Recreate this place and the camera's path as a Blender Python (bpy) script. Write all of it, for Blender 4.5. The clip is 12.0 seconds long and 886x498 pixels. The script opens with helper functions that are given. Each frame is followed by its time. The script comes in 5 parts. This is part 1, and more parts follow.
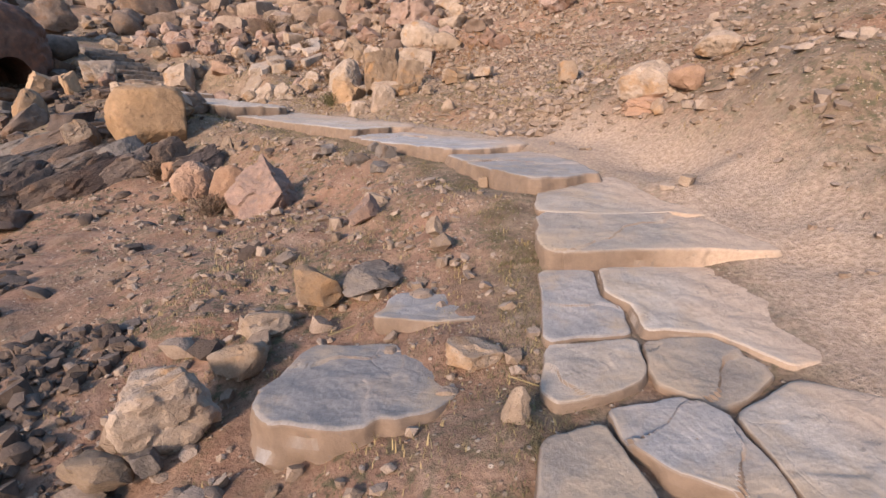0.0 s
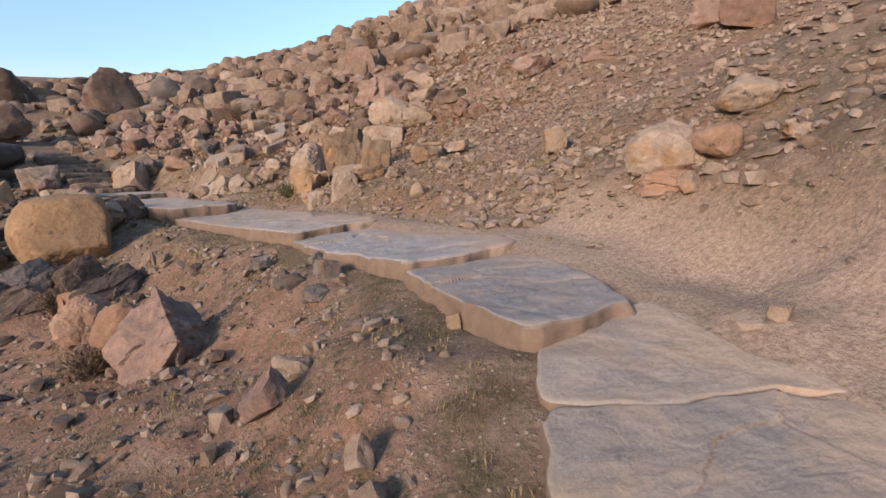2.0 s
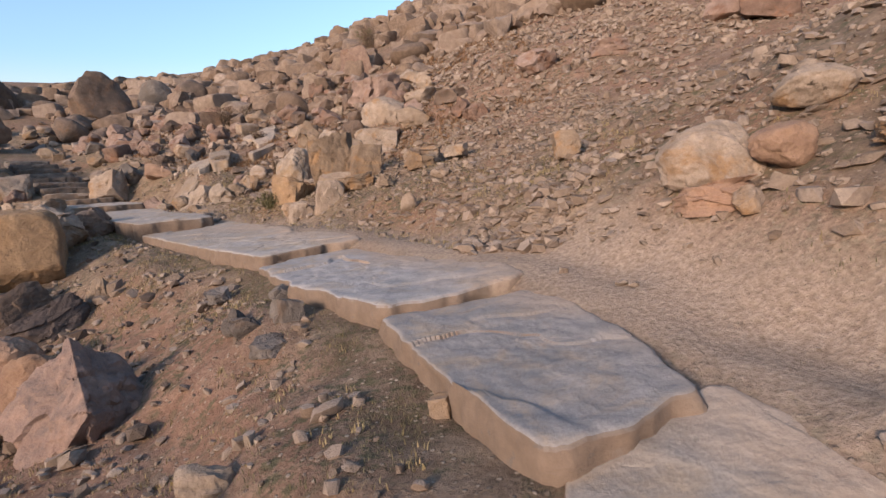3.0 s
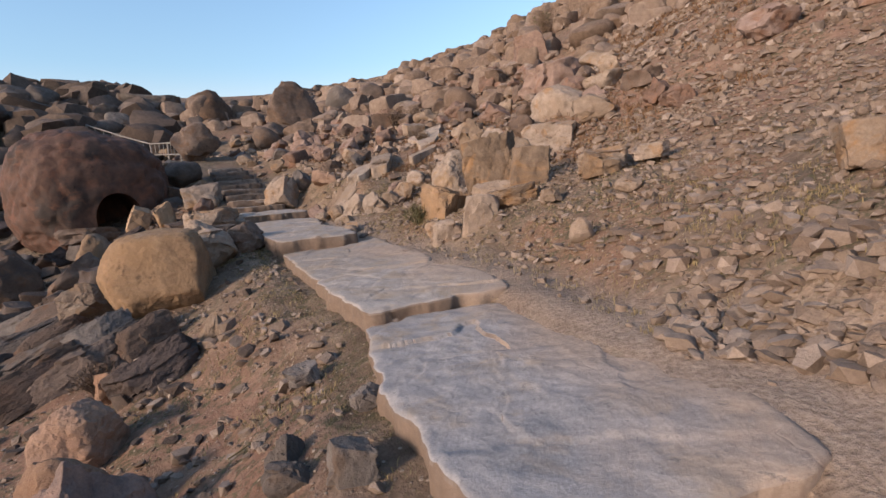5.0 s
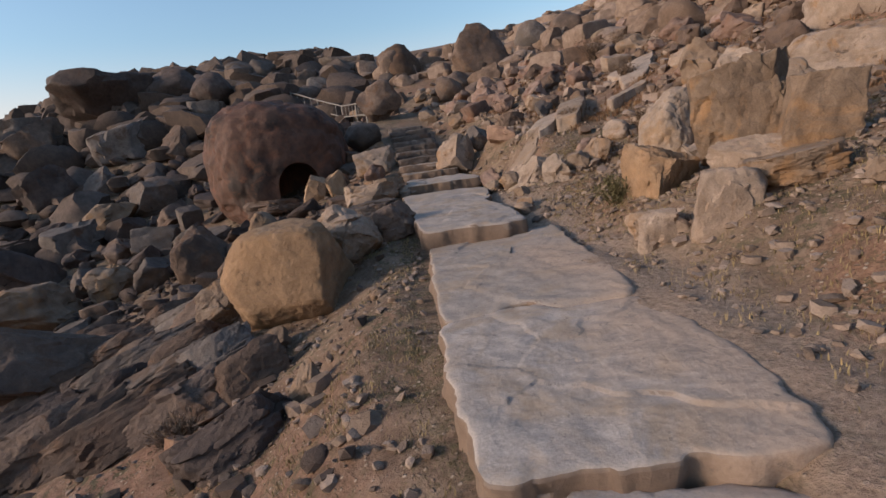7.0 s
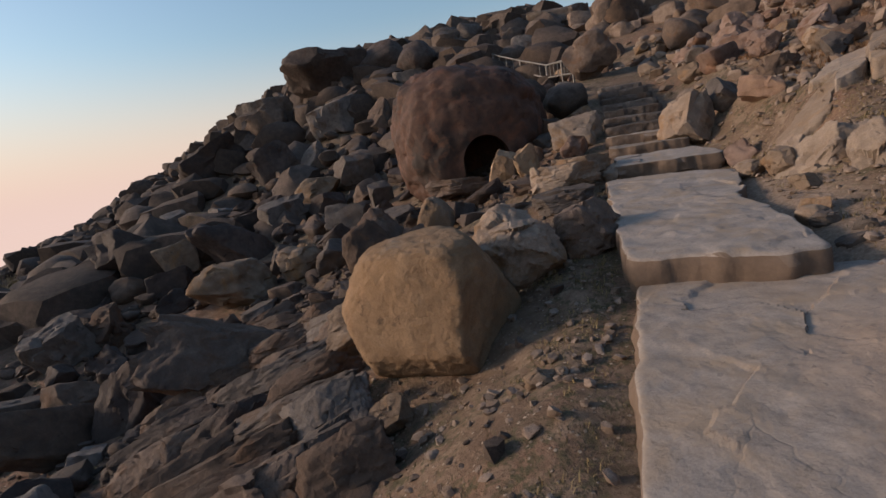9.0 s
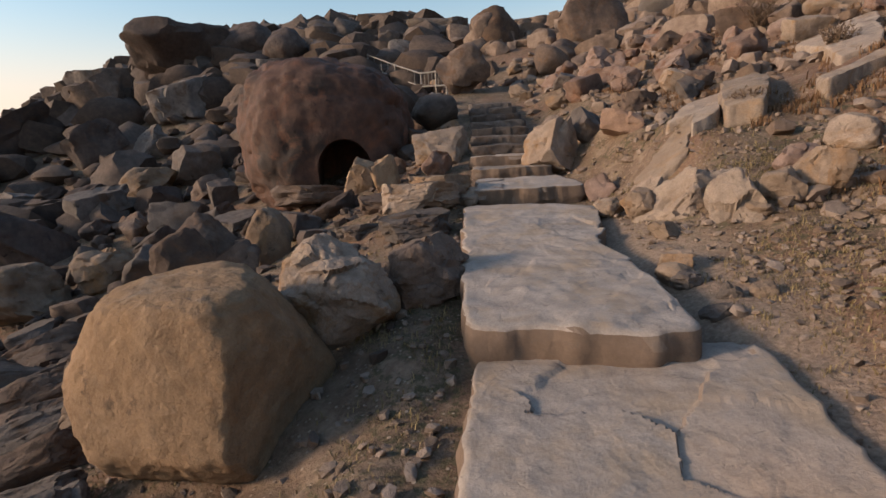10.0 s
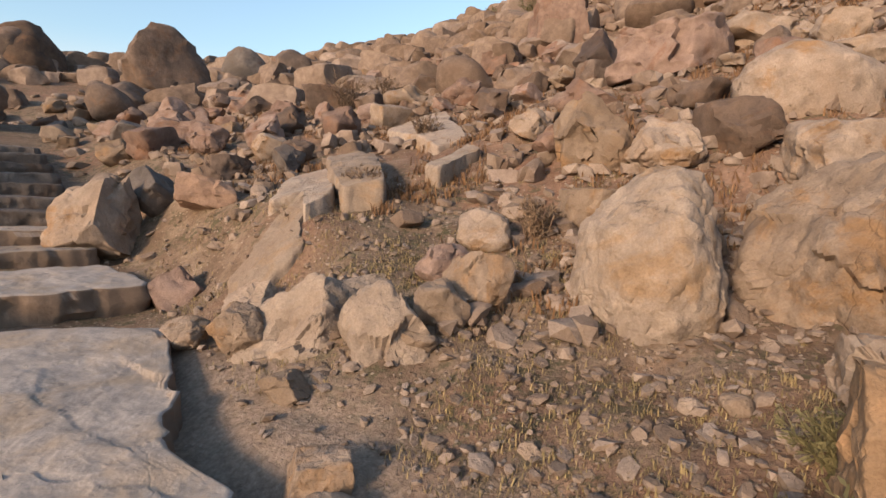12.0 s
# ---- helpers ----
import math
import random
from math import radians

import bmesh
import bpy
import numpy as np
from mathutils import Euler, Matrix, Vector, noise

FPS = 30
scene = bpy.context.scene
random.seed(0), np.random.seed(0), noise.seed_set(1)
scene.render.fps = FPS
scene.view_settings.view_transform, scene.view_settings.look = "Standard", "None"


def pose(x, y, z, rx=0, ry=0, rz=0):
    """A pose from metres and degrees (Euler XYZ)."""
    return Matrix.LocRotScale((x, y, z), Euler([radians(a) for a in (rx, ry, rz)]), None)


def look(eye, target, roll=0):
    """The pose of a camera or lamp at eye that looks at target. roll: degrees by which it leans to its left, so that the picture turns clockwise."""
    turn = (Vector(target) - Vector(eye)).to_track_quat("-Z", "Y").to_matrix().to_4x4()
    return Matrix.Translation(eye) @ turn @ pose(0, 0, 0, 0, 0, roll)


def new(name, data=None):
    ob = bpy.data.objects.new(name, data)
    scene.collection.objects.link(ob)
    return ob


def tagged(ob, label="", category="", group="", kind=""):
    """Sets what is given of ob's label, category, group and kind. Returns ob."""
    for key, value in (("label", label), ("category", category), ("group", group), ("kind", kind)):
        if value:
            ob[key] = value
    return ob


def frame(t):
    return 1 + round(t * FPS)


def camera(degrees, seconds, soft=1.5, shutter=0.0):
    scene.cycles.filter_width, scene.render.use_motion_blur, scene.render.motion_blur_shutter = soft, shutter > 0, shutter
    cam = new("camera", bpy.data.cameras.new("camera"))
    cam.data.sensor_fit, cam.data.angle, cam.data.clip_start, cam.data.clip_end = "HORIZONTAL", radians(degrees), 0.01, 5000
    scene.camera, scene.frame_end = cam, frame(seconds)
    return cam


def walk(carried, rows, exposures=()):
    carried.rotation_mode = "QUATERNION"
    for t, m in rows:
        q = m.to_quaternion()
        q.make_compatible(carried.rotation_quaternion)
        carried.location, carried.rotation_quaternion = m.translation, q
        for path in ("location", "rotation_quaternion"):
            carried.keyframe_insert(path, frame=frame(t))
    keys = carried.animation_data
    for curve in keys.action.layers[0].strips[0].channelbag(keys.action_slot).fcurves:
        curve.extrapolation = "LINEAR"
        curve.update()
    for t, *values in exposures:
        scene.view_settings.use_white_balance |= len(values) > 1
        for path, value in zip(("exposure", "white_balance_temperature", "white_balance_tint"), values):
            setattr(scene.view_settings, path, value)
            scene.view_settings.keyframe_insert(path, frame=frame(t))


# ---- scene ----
cam = camera(80.9, 12.0)
METRES, EYE, TILT, LEAN, TURN = 14.0, 1.5, -14.0, -1.0, 0.0
ROWS = [
    (0.0, 0.0, 0.0, 0.0, 0.0, 0.0, -0.0),
    (0.5, 0.0056, 0.0253, 0.0145, -1.9, 6.92, 4.51),
    (1.0, 0.0096, 0.0586, 0.0255, -0.55, 7.21, 4.82),
    (1.5, 0.0164, 0.0933, 0.0408, 0.1, 7.32, 5.3),
    (2.0, 0.0254, 0.1316, 0.0555, -0.06, 7.08, 4.89),
    (2.5, 0.0315, 0.1698, 0.0674, -0.12, 7.19, 5.32),
    (4.5, 0.0459, 0.3084, 0.1342, 11.39, 7.42, 3.12),
    (5.0, 0.0355, 0.3463, 0.1425, 19.25, 7.52, 1.31),
    (5.5, 0.0291, 0.3911, 0.1562, 24.45, 7.2, 0.44),
    (6.0, 0.014, 0.4289, 0.1713, 29.24, 4.67, 0.59),
    (6.5, -0.0077, 0.4733, 0.1911, 37.29, 4.59, 0.19),
    (7.0, -0.0249, 0.5126, 0.2083, 40.86, 1.61, -0.55),
    (7.5, -0.0523, 0.5445, 0.2152, 46.87, -0.94, -2.32),
    (9.5, -0.1613, 0.6672, 0.2644, 64.94, -2.93, -2.74),
    (10.0, -0.1876, 0.7036, 0.2742, 49.72, -1.41, -6.74),
    (10.5, -0.2064, 0.74, 0.287, 34.8, 1.3, -7.28),
    (11.0, -0.2287, 0.7772, 0.2986, 23.67, 6.21, -3.98),
    (11.5, -0.2483, 0.8113, 0.3082, 12.18, 7.44, -2.64),
    (12.0, -0.2729, 0.8398, 0.3192, 6.89, 8.95, -1.44),
]
walk(cam, [(t, pose(0, 0, EYE, TILT, LEAN, TURN) @ pose(METRES * x, METRES * y, METRES * z, 90 + pitch, roll, yaw)) for t, x, y, z, yaw, pitch, roll in ROWS],
     [(0.0, 1.45, 6480, 15), (0.5, 0.98, 6480, 15), (1.0, 1.03, 6480, 15), (1.5, 1.0, 6480, 15), (4.5, 0.92, 6420, 15), (5.5, 0.78, 6450, 15), (6.0, 0.92, 6550, 15), (6.5, 0.68, 6420, 15), (7.5, 0.47, 6600, 15),
      (9.5, 0.12, 6850, 15), (10.0, 0.6, 7050, 15), (10.5, 0.9, 7250, 14), (11.0, 1.07, 7200, 15), (12.0, 1.0, 7200, 15)])

# ---- light ----
SUN_TURN, SUN_HIGH = 239.0, 18.0
world = bpy.data.worlds.new("world")
scene.world = world
world.use_nodes = True
sky = world.node_tree.nodes.new("ShaderNodeTexSky")
sky.sky_type, sky.sun_disc = "NISHITA", False
sky.sun_elevation, sky.sun_rotation = radians(SUN_HIGH), radians(90.0 - SUN_TURN)
sky.air_density, sky.dust_density, sky.ozone_density = 1.5, 1.2, 3.9
world.node_tree.links.new(sky.outputs[0], world.node_tree.nodes["Background"].inputs[0])
world.node_tree.nodes["Background"].inputs[1].default_value = 0.15
sun = new("sun", bpy.data.lights.new("sun", "SUN"))
sun.data.energy, sun.data.angle, sun.data.color = 3.0, radians(11.0), (1.0, 0.8, 0.62)
sun.matrix_world = look((0, 0, 30), Vector((0, 0, 30)) - Vector((math.cos(radians(SUN_TURN)), math.sin(radians(SUN_TURN)), math.tan(radians(SUN_HIGH)))))


# ---- materials ----
def nodes_of(name, rough):
    m = bpy.data.materials.new(name)
    m.use_nodes = True
    tree = m.node_tree
    bsdf = tree.nodes["Principled BSDF"]
    bsdf.inputs["Roughness"].default_value = rough
    bsdf.inputs["Specular IOR Level"].default_value = 0.25
    return m, tree, bsdf


def noise_node(tree, scale, detail=6.0, rough=0.6, warp=0.0, coords=None):
    n = tree.nodes.new("ShaderNodeTexNoise")
    n.inputs["Scale"].default_value, n.inputs["Detail"].default_value = scale, detail
    n.inputs["Roughness"].default_value, n.inputs["Distortion"].default_value = rough, warp
    if coords:
        tree.links.new(coords, n.inputs["Vector"])
    return n.outputs["Fac"]


def ramp_node(tree, fac, stops):
    r = tree.nodes.new("ShaderNodeValToRGB")
    e = r.color_ramp.elements
    e[0].position, e[1].position = stops[0][0], stops[-1][0]
    e[0].color, e[1].color = (*stops[0][1], 1), (*stops[-1][1], 1)
    for at, colour in stops[1:-1]:
        e.new(at).color = (*colour, 1)
    tree.links.new(fac, r.inputs[0])
    return r.outputs[0]


def blend(tree, fac, a, b, kind="MIX"):
    n = tree.nodes.new("ShaderNodeMix")
    n.data_type, n.blend_type = "RGBA", kind
    for value, socket in ((fac, n.inputs[0]), (a, n.inputs[6]), (b, n.inputs[7])):
        if isinstance(value, (int, float)):
            socket.default_value = value
        elif isinstance(value, tuple):
            socket.default_value = (*value, 1)
        else:
            tree.links.new(value, socket)
    return n.outputs[2]


def scaled(tree, value, low, high):
    n = tree.nodes.new("ShaderNodeMapRange")
    n.inputs["To Min"].default_value, n.inputs["To Max"].default_value = low, high
    tree.links.new(value, n.inputs["Value"])
    return n.outputs[0]


def clipped(tree, value, a, b):
    n = tree.nodes.new("ShaderNodeMapRange")
    n.interpolation_type = "SMOOTHSTEP"
    n.inputs["From Min"].default_value, n.inputs["From Max"].default_value = a, b
    tree.links.new(value, n.inputs["Value"])
    return n.outputs[0]


def bumps(tree, bsdf, layers):
    last = None
    for value, strength, distance in layers:
        b = tree.nodes.new("ShaderNodeBump")
        b.inputs["Strength"].default_value, b.inputs["Distance"].default_value = strength, distance
        tree.links.new(value, b.inputs["Height"])
        if last:
            tree.links.new(last, b.inputs["Normal"])
        last = b.outputs[0]
    tree.links.new(last, bsdf.inputs["Normal"])


def stone(name, pale, deep, stain, rough=0.9, dust=0.0, islands=False, cracks=0.5, calm=1.0, flank=None, rust=None, drift=False):
    """Weathered granite: mottled ground colour, darker varnish in patches, fine grain, hairline cracks, dust on flat tops."""
    m, tree, bsdf = nodes_of(name, rough)
    geo = tree.nodes.new("ShaderNodeNewGeometry")
    info = tree.nodes.new("ShaderNodeObjectInfo")
    luck = geo.outputs["Random Per Island"] if islands else info.outputs["Random"]
    pos = geo.outputs["Position"]
    broad = noise_node(tree, 0.9, 5, 0.6, 0.4, pos)
    mid = noise_node(tree, 5.0, 8, 0.68, 0.2, pos)
    grain = noise_node(tree, 70.0, 4, 0.7, 0.0, pos)
    colour = ramp_node(tree, mid, [(0.3, deep), (0.5, tuple((a + b) / 2 for a, b in zip(pale, deep))), (0.68, pale)])
    colour = blend(tree, clipped(tree, broad, 0.5, 0.72), colour, stain)
    hue = tree.nodes.new("ShaderNodeHueSaturation")
    tree.links.new(colour, hue.inputs["Color"])
    tree.links.new(scaled(tree, luck, 0.68, 1.25), hue.inputs["Value"])
    tree.links.new(scaled(tree, luck, 1.1, 0.85), hue.inputs["Saturation"])
    colour = hue.outputs[0]
    if rust:
        patch = noise_node(tree, 1.7, 7, 0.7, 0.6, pos)
        colour = blend(tree, clipped(tree, patch, 0.5, 0.66), colour, ramp_node(tree, mid, [(0.3, tuple(v * 0.6 for v in rust)), (0.7, rust)]))
        crust = noise_node(tree, 2.9, 8, 0.72, 0.3, pos)
        colour = blend(tree, clipped(tree, crust, 0.6, 0.7), colour, tuple(v * 0.45 for v in deep))
    colour = blend(tree, 0.3, colour, ramp_node(tree, grain, [(0.35, (0.35, 0.32, 0.3)), (0.6, (1, 1, 1))]), "MULTIPLY")
    vor = tree.nodes.new("ShaderNodeTexVoronoi")
    vor.feature = "DISTANCE_TO_EDGE"
    vor.inputs["Scale"].default_value = 1.3
    shift = tree.nodes.new("ShaderNodeVectorMath")
    shift.operation = "MULTIPLY_ADD"
    wob = tree.nodes.new("ShaderNodeTexNoise")
    wob.inputs["Scale"].default_value = 7.0
    tree.links.new(pos, wob.inputs["Vector"])
    tree.links.new(wob.outputs["Color"], shift.inputs[0])
    shift.inputs[1].default_value = (0.16, 0.16, 0.16)
    tree.links.new(pos, shift.inputs[2])
    tree.links.new(shift.outputs[0], vor.inputs["Vector"])
    line = clipped(tree, vor.outputs["Distance"], 0.0, 0.014)
    faint = blend(tree, clipped(tree, broad, 0.35, 0.55), line, (1.0, 1.0, 1.0))
    colour = blend(tree, cracks, colour, ramp_node(tree, faint, [(0.0, (0.3, 0.26, 0.23)), (0.5, (1, 1, 1))]), "MULTIPLY")
    if flank:
        side = tree.nodes.new("ShaderNodeSeparateXYZ")
        tree.links.new(geo.outputs["True Normal"], side.inputs[0])
        earth = ramp_node(tree, noise_node(tree, 9.0, 6, 0.7, 0.0, pos), [(0.3, tuple(v * 0.72 for v in flank)), (0.7, flank)])
        colour = blend(tree, clipped(tree, side.outputs[2], 0.75, 0.35), colour, earth)
    if dust:
        up = tree.nodes.new("ShaderNodeSeparateXYZ")
        tree.links.new(geo.outputs["Normal"], up.inputs[0])
        lie = tree.nodes.new("ShaderNodeMath")
        lie.operation = "MULTIPLY"
        tree.links.new(clipped(tree, up.outputs[2], 0.55, 0.95), lie.inputs[0])
        tree.links.new(clipped(tree, noise_node(tree, 2.2, 7, 0.65, 0.5, pos), 0.6 - dust * 0.35, 0.78 - dust * 0.2), lie.inputs[1])
        colour = blend(tree, lie.outputs[0], colour, (0.28, 0.21, 0.15))
    if drift:
        lay = tree.nodes.new("ShaderNodeAttribute")
        lay.attribute_name = "drift"
        fine = noise_node(tree, 26.0, 6, 0.7, 0.0, pos)
        colour = blend(tree, lay.outputs["Fac"], colour, ramp_node(tree, fine, [(0.3, (0.262, 0.184, 0.134)), (0.7, (0.375, 0.283, 0.213))]))
    tree.links.new(colour, bsdf.inputs["Base Color"])
    if drift:
        chip = tree.nodes.new("ShaderNodeTexVoronoi")
        chip.inputs["Scale"].default_value = 5.5
        chip.inputs["Randomness"].default_value = 1.0
        tree.links.new(shift.outputs[0], chip.inputs["Vector"])
        pock = clipped(tree, noise_node(tree, 13.0, 5, 0.7, 0.4, pos), 0.6, 0.68)
        colour = blend(tree, scaled(tree, pock, 0.0, 0.5), colour, tuple(v * 0.5 for v in deep))
        tree.links.new(colour, bsdf.inputs["Base Color"])
        bumps(tree, bsdf, [(mid, 0.14, 0.03), (chip.outputs["Distance"], 0.35, 0.03), (pock, -0.5, 0.012), (noise_node(tree, 30.0, 6, 0.7, 0.0, pos), 0.5, 0.012), (grain, 0.5, 0.004), (faint, 0.2, 0.012)])
        return m
    bumps(tree, bsdf, [(mid, 0.6 * calm, 0.05), (noise_node(tree, 22.0, 6, 0.7, 0.0, pos), 0.85 * calm, 0.02), (grain, 0.5, 0.004), (faint, 0.6 * cracks, 0.02)])
    return m


def ground_material():
    """Reddish dry soil with pale trodden dust, grit and patches of withered green."""
    m, tree, bsdf = nodes_of("dry_soil", 0.97)
    geo = tree.nodes.new("ShaderNodeNewGeometry")
    pos = geo.outputs["Position"]
    broad = noise_node(tree, 0.45, 5, 0.6, 0.6, pos)
    mid = noise_node(tree, 3.0, 8, 0.68, 0.3, pos)
    fine = noise_node(tree, 26.0, 6, 0.7, 0.0, pos)
    grit = tree.nodes.new("ShaderNodeTexVoronoi")
    grit.inputs["Scale"].default_value = 24.0
    tree.links.new(pos, grit.inputs["Vector"])
    colour = ramp_node(tree, mid, [(0.3, (0.098, 0.065, 0.043)), (0.48, (0.172, 0.117, 0.08)), (0.62, (0.235, 0.168, 0.118)), (0.75, (0.295, 0.225, 0.163))])
    colour = blend(tree, clipped(tree, broad, 0.48, 0.66), colour, ramp_node(tree, fine, [(0.3, (0.15, 0.082, 0.052)), (0.7, (0.26, 0.155, 0.1))]))
    red = tree.nodes.new("ShaderNodeAttribute")
    red.attribute_name = "reddish"
    ruddy = tree.nodes.new("ShaderNodeMath")
    ruddy.operation = "MULTIPLY"
    tree.links.new(red.outputs["Fac"], ruddy.inputs[0])
    tree.links.new(scaled(tree, clipped(tree, noise_node(tree, 1.1, 6, 0.65, 0.5, pos), 0.3, 0.6), 0.35, 1.0), ruddy.inputs[1])
    colour = blend(tree, ruddy.outputs[0], colour, ramp_node(tree, mid, [(0.3, (0.15, 0.08, 0.052)), (0.55, (0.245, 0.142, 0.096)), (0.75, (0.31, 0.2, 0.145))]))
    trod = tree.nodes.new("ShaderNodeAttribute")
    trod.attribute_name = "trodden"
    green = tree.nodes.new("ShaderNodeMath")
    green.operation = "MULTIPLY"
    tree.links.new(clipped(tree, noise_node(tree, 0.8, 4, 0.6, 0.8, pos), 0.38, 0.56), green.inputs[0])
    tree.links.new(clipped(tree, noise_node(tree, 11.0, 5, 0.7, 0.0, pos), 0.46, 0.62), green.inputs[1])
    colour = blend(tree, green.outputs[0], colour, (0.088, 0.076, 0.042))
    dusty = tree.nodes.new("ShaderNodeMath")
    dusty.operation = "MULTIPLY"
    tree.links.new(trod.outputs["Fac"], dusty.inputs[0])
    tree.links.new(clipped(tree, noise_node(tree, 1.6, 6, 0.65, 0.4, pos), 0.15, 0.42), dusty.inputs[1])
    colour = blend(tree, dusty.outputs[0], colour, ramp_node(tree, fine, [(0.3, (0.262, 0.184, 0.134)), (0.7, (0.375, 0.283, 0.213))]))
    colour = blend(tree, 0.55, colour, ramp_node(tree, fine, [(0.3, (0.4, 0.36, 0.33)), (0.6, (1, 1, 1)), (0.75, (1.25, 1.2, 1.12))]), "MULTIPLY")
    stones = clipped(tree, grit.outputs["Distance"], 0.34, 0.2)
    sort = tree.nodes.new("ShaderNodeSeparateColor")
    tree.links.new(grit.outputs["Color"], sort.inputs[0])
    pick = tree.nodes.new("ShaderNodeMath")
    pick.operation = "MULTIPLY"
    tree.links.new(stones, pick.inputs[0])
    bare = tree.nodes.new("ShaderNodeMath")
    bare.operation = "MULTIPLY"
    tree.links.new(clipped(tree, sort.outputs[0], 0.6, 0.7), bare.inputs[0])
    tree.links.new(scaled(tree, trod.outputs["Fac"], 1.0, 0.12), bare.inputs[1])
    tree.links.new(bare.outputs[0], pick.inputs[1])
    colour = blend(tree, pick.outputs[0], colour, ramp_node(tree, sort.outputs[1], [(0.0, (0.16, 0.12, 0.09)), (1.0, (0.38, 0.3, 0.23))]))
    tree.links.new(colour, bsdf.inputs["Base Color"])
    bumps(tree, bsdf, [(mid, 0.7, 0.06), (noise_node(tree, 9.0, 7, 0.72, 0.3, pos), 0.7, 0.03), (fine, 0.9, 0.02), (pick.outputs[0], 0.8, 0.015)])
    return m


STONE = {
    "tan": stone("tan_granite", (0.3, 0.224, 0.166), (0.16, 0.113, 0.08), (0.225, 0.152, 0.1), dust=0.3, rust=(0.29, 0.17, 0.088)),
    "pale": stone("pale_bedrock", (0.325, 0.252, 0.192), (0.18, 0.133, 0.1), (0.25, 0.18, 0.13), dust=0.2, rust=(0.31, 0.205, 0.125)),
    "pink": stone("pink_granite", (0.262, 0.176, 0.137), (0.13, 0.082, 0.062), (0.165, 0.1, 0.073), dust=0.25, rust=(0.22, 0.118, 0.075)),
    "grey": stone("grey_granite", (0.172, 0.142, 0.124), (0.082, 0.067, 0.058), (0.104, 0.084, 0.07), rust=(0.13, 0.088, 0.064)),
    "brown": stone("brown_granite", (0.165, 0.113, 0.082), (0.08, 0.054, 0.041), (0.07, 0.051, 0.042), rust=(0.15, 0.085, 0.052)),
    # varnished stone, made darker still to hold the left slope's shade in its colour
    "dark": stone("shade_toned_varnished_granite", (0.092, 0.064, 0.052), (0.044, 0.032, 0.027), (0.034, 0.027, 0.024), rough=0.8, rust=(0.08, 0.048, 0.034)),
    "ochre": stone("ochre_granite", (0.41, 0.278, 0.178), (0.25, 0.162, 0.1), (0.33, 0.212, 0.125), dust=0.15, rust=(0.33, 0.2, 0.11)),
    "orange": stone("rust_stained_granite", (0.287, 0.174, 0.11), (0.174, 0.100, 0.064), (0.235, 0.126, 0.075)),
    "darkface": stone("split_granite", (0.24, 0.142, 0.1), (0.085, 0.068, 0.064), (0.2, 0.108, 0.072)),
    "cave": stone("red_brown_varnished_granite", (0.13, 0.066, 0.044), (0.06, 0.035, 0.026), (0.036, 0.026, 0.022), rough=0.75, cracks=0.15, rust=(0.17, 0.075, 0.045)),
    "slab": stone("step_stone", (0.335, 0.28, 0.236), (0.215, 0.178, 0.15), (0.25, 0.218, 0.192), dust=0.5, cracks=0.22, flank=(0.165, 0.116, 0.085), drift=True),
    "bluish": stone("blue_grey_flagstone", (0.29, 0.257, 0.238), (0.19, 0.172, 0.165), (0.172, 0.163, 0.162), dust=0.4, cracks=0.22, flank=(0.165, 0.116, 0.085), drift=True),
    "loose": stone("loose_stones", (0.285, 0.212, 0.16), (0.155, 0.11, 0.082), (0.2, 0.14, 0.103), islands=True),
    "loosepink": stone("loose_pinkish_stones", (0.245, 0.176, 0.132), (0.12, 0.082, 0.061), (0.165, 0.11, 0.078), islands=True),
    # brown stones with the shade of the left slope put into the colour
    "looseleft": stone("loose_shade_toned_stones", (0.122, 0.086, 0.066), (0.06, 0.043, 0.034), (0.052, 0.04, 0.033), islands=True),
}
SOIL = ground_material()


def plain(name, colour, rough=0.8, metal=0.0, vary=0.3):
    m, tree, bsdf = nodes_of(name, rough)
    geo = tree.nodes.new("ShaderNodeNewGeometry")
    n = noise_node(tree, 14.0, 5, 0.6, 0.0, geo.outputs["Position"])
    luck = scaled(tree, geo.outputs["Random Per Island"], 1 - vary, 1 + vary)
    c = ramp_node(tree, n, [(0.3, tuple(v * 0.7 for v in colour)), (0.7, tuple(min(1, v * 1.25) for v in colour))])
    hue = tree.nodes.new("ShaderNodeHueSaturation")
    tree.links.new(c, hue.inputs["Color"])
    tree.links.new(luck, hue.inputs["Value"])
    tree.links.new(hue.outputs[0], bsdf.inputs["Base Color"])
    bsdf.inputs["Metallic"].default_value = metal
    return m


DRY_GRASS = plain("withered_grass", (0.21, 0.155, 0.075))
GREEN_GRASS = plain("dull_green_grass", (0.105, 0.086, 0.042))
RUSSET = plain("russet_scrub", (0.16, 0.088, 0.045))
LEAF = plain("dusty_green_leaf", (0.115, 0.098, 0.045))
TWIG = plain("dry_twig", (0.15, 0.1, 0.065))
BARK = plain("bark", (0.12, 0.09, 0.07))
STEEL = plain("painted_steel", (0.2, 0.18, 0.16), 0.5, 0.3, 0.1)


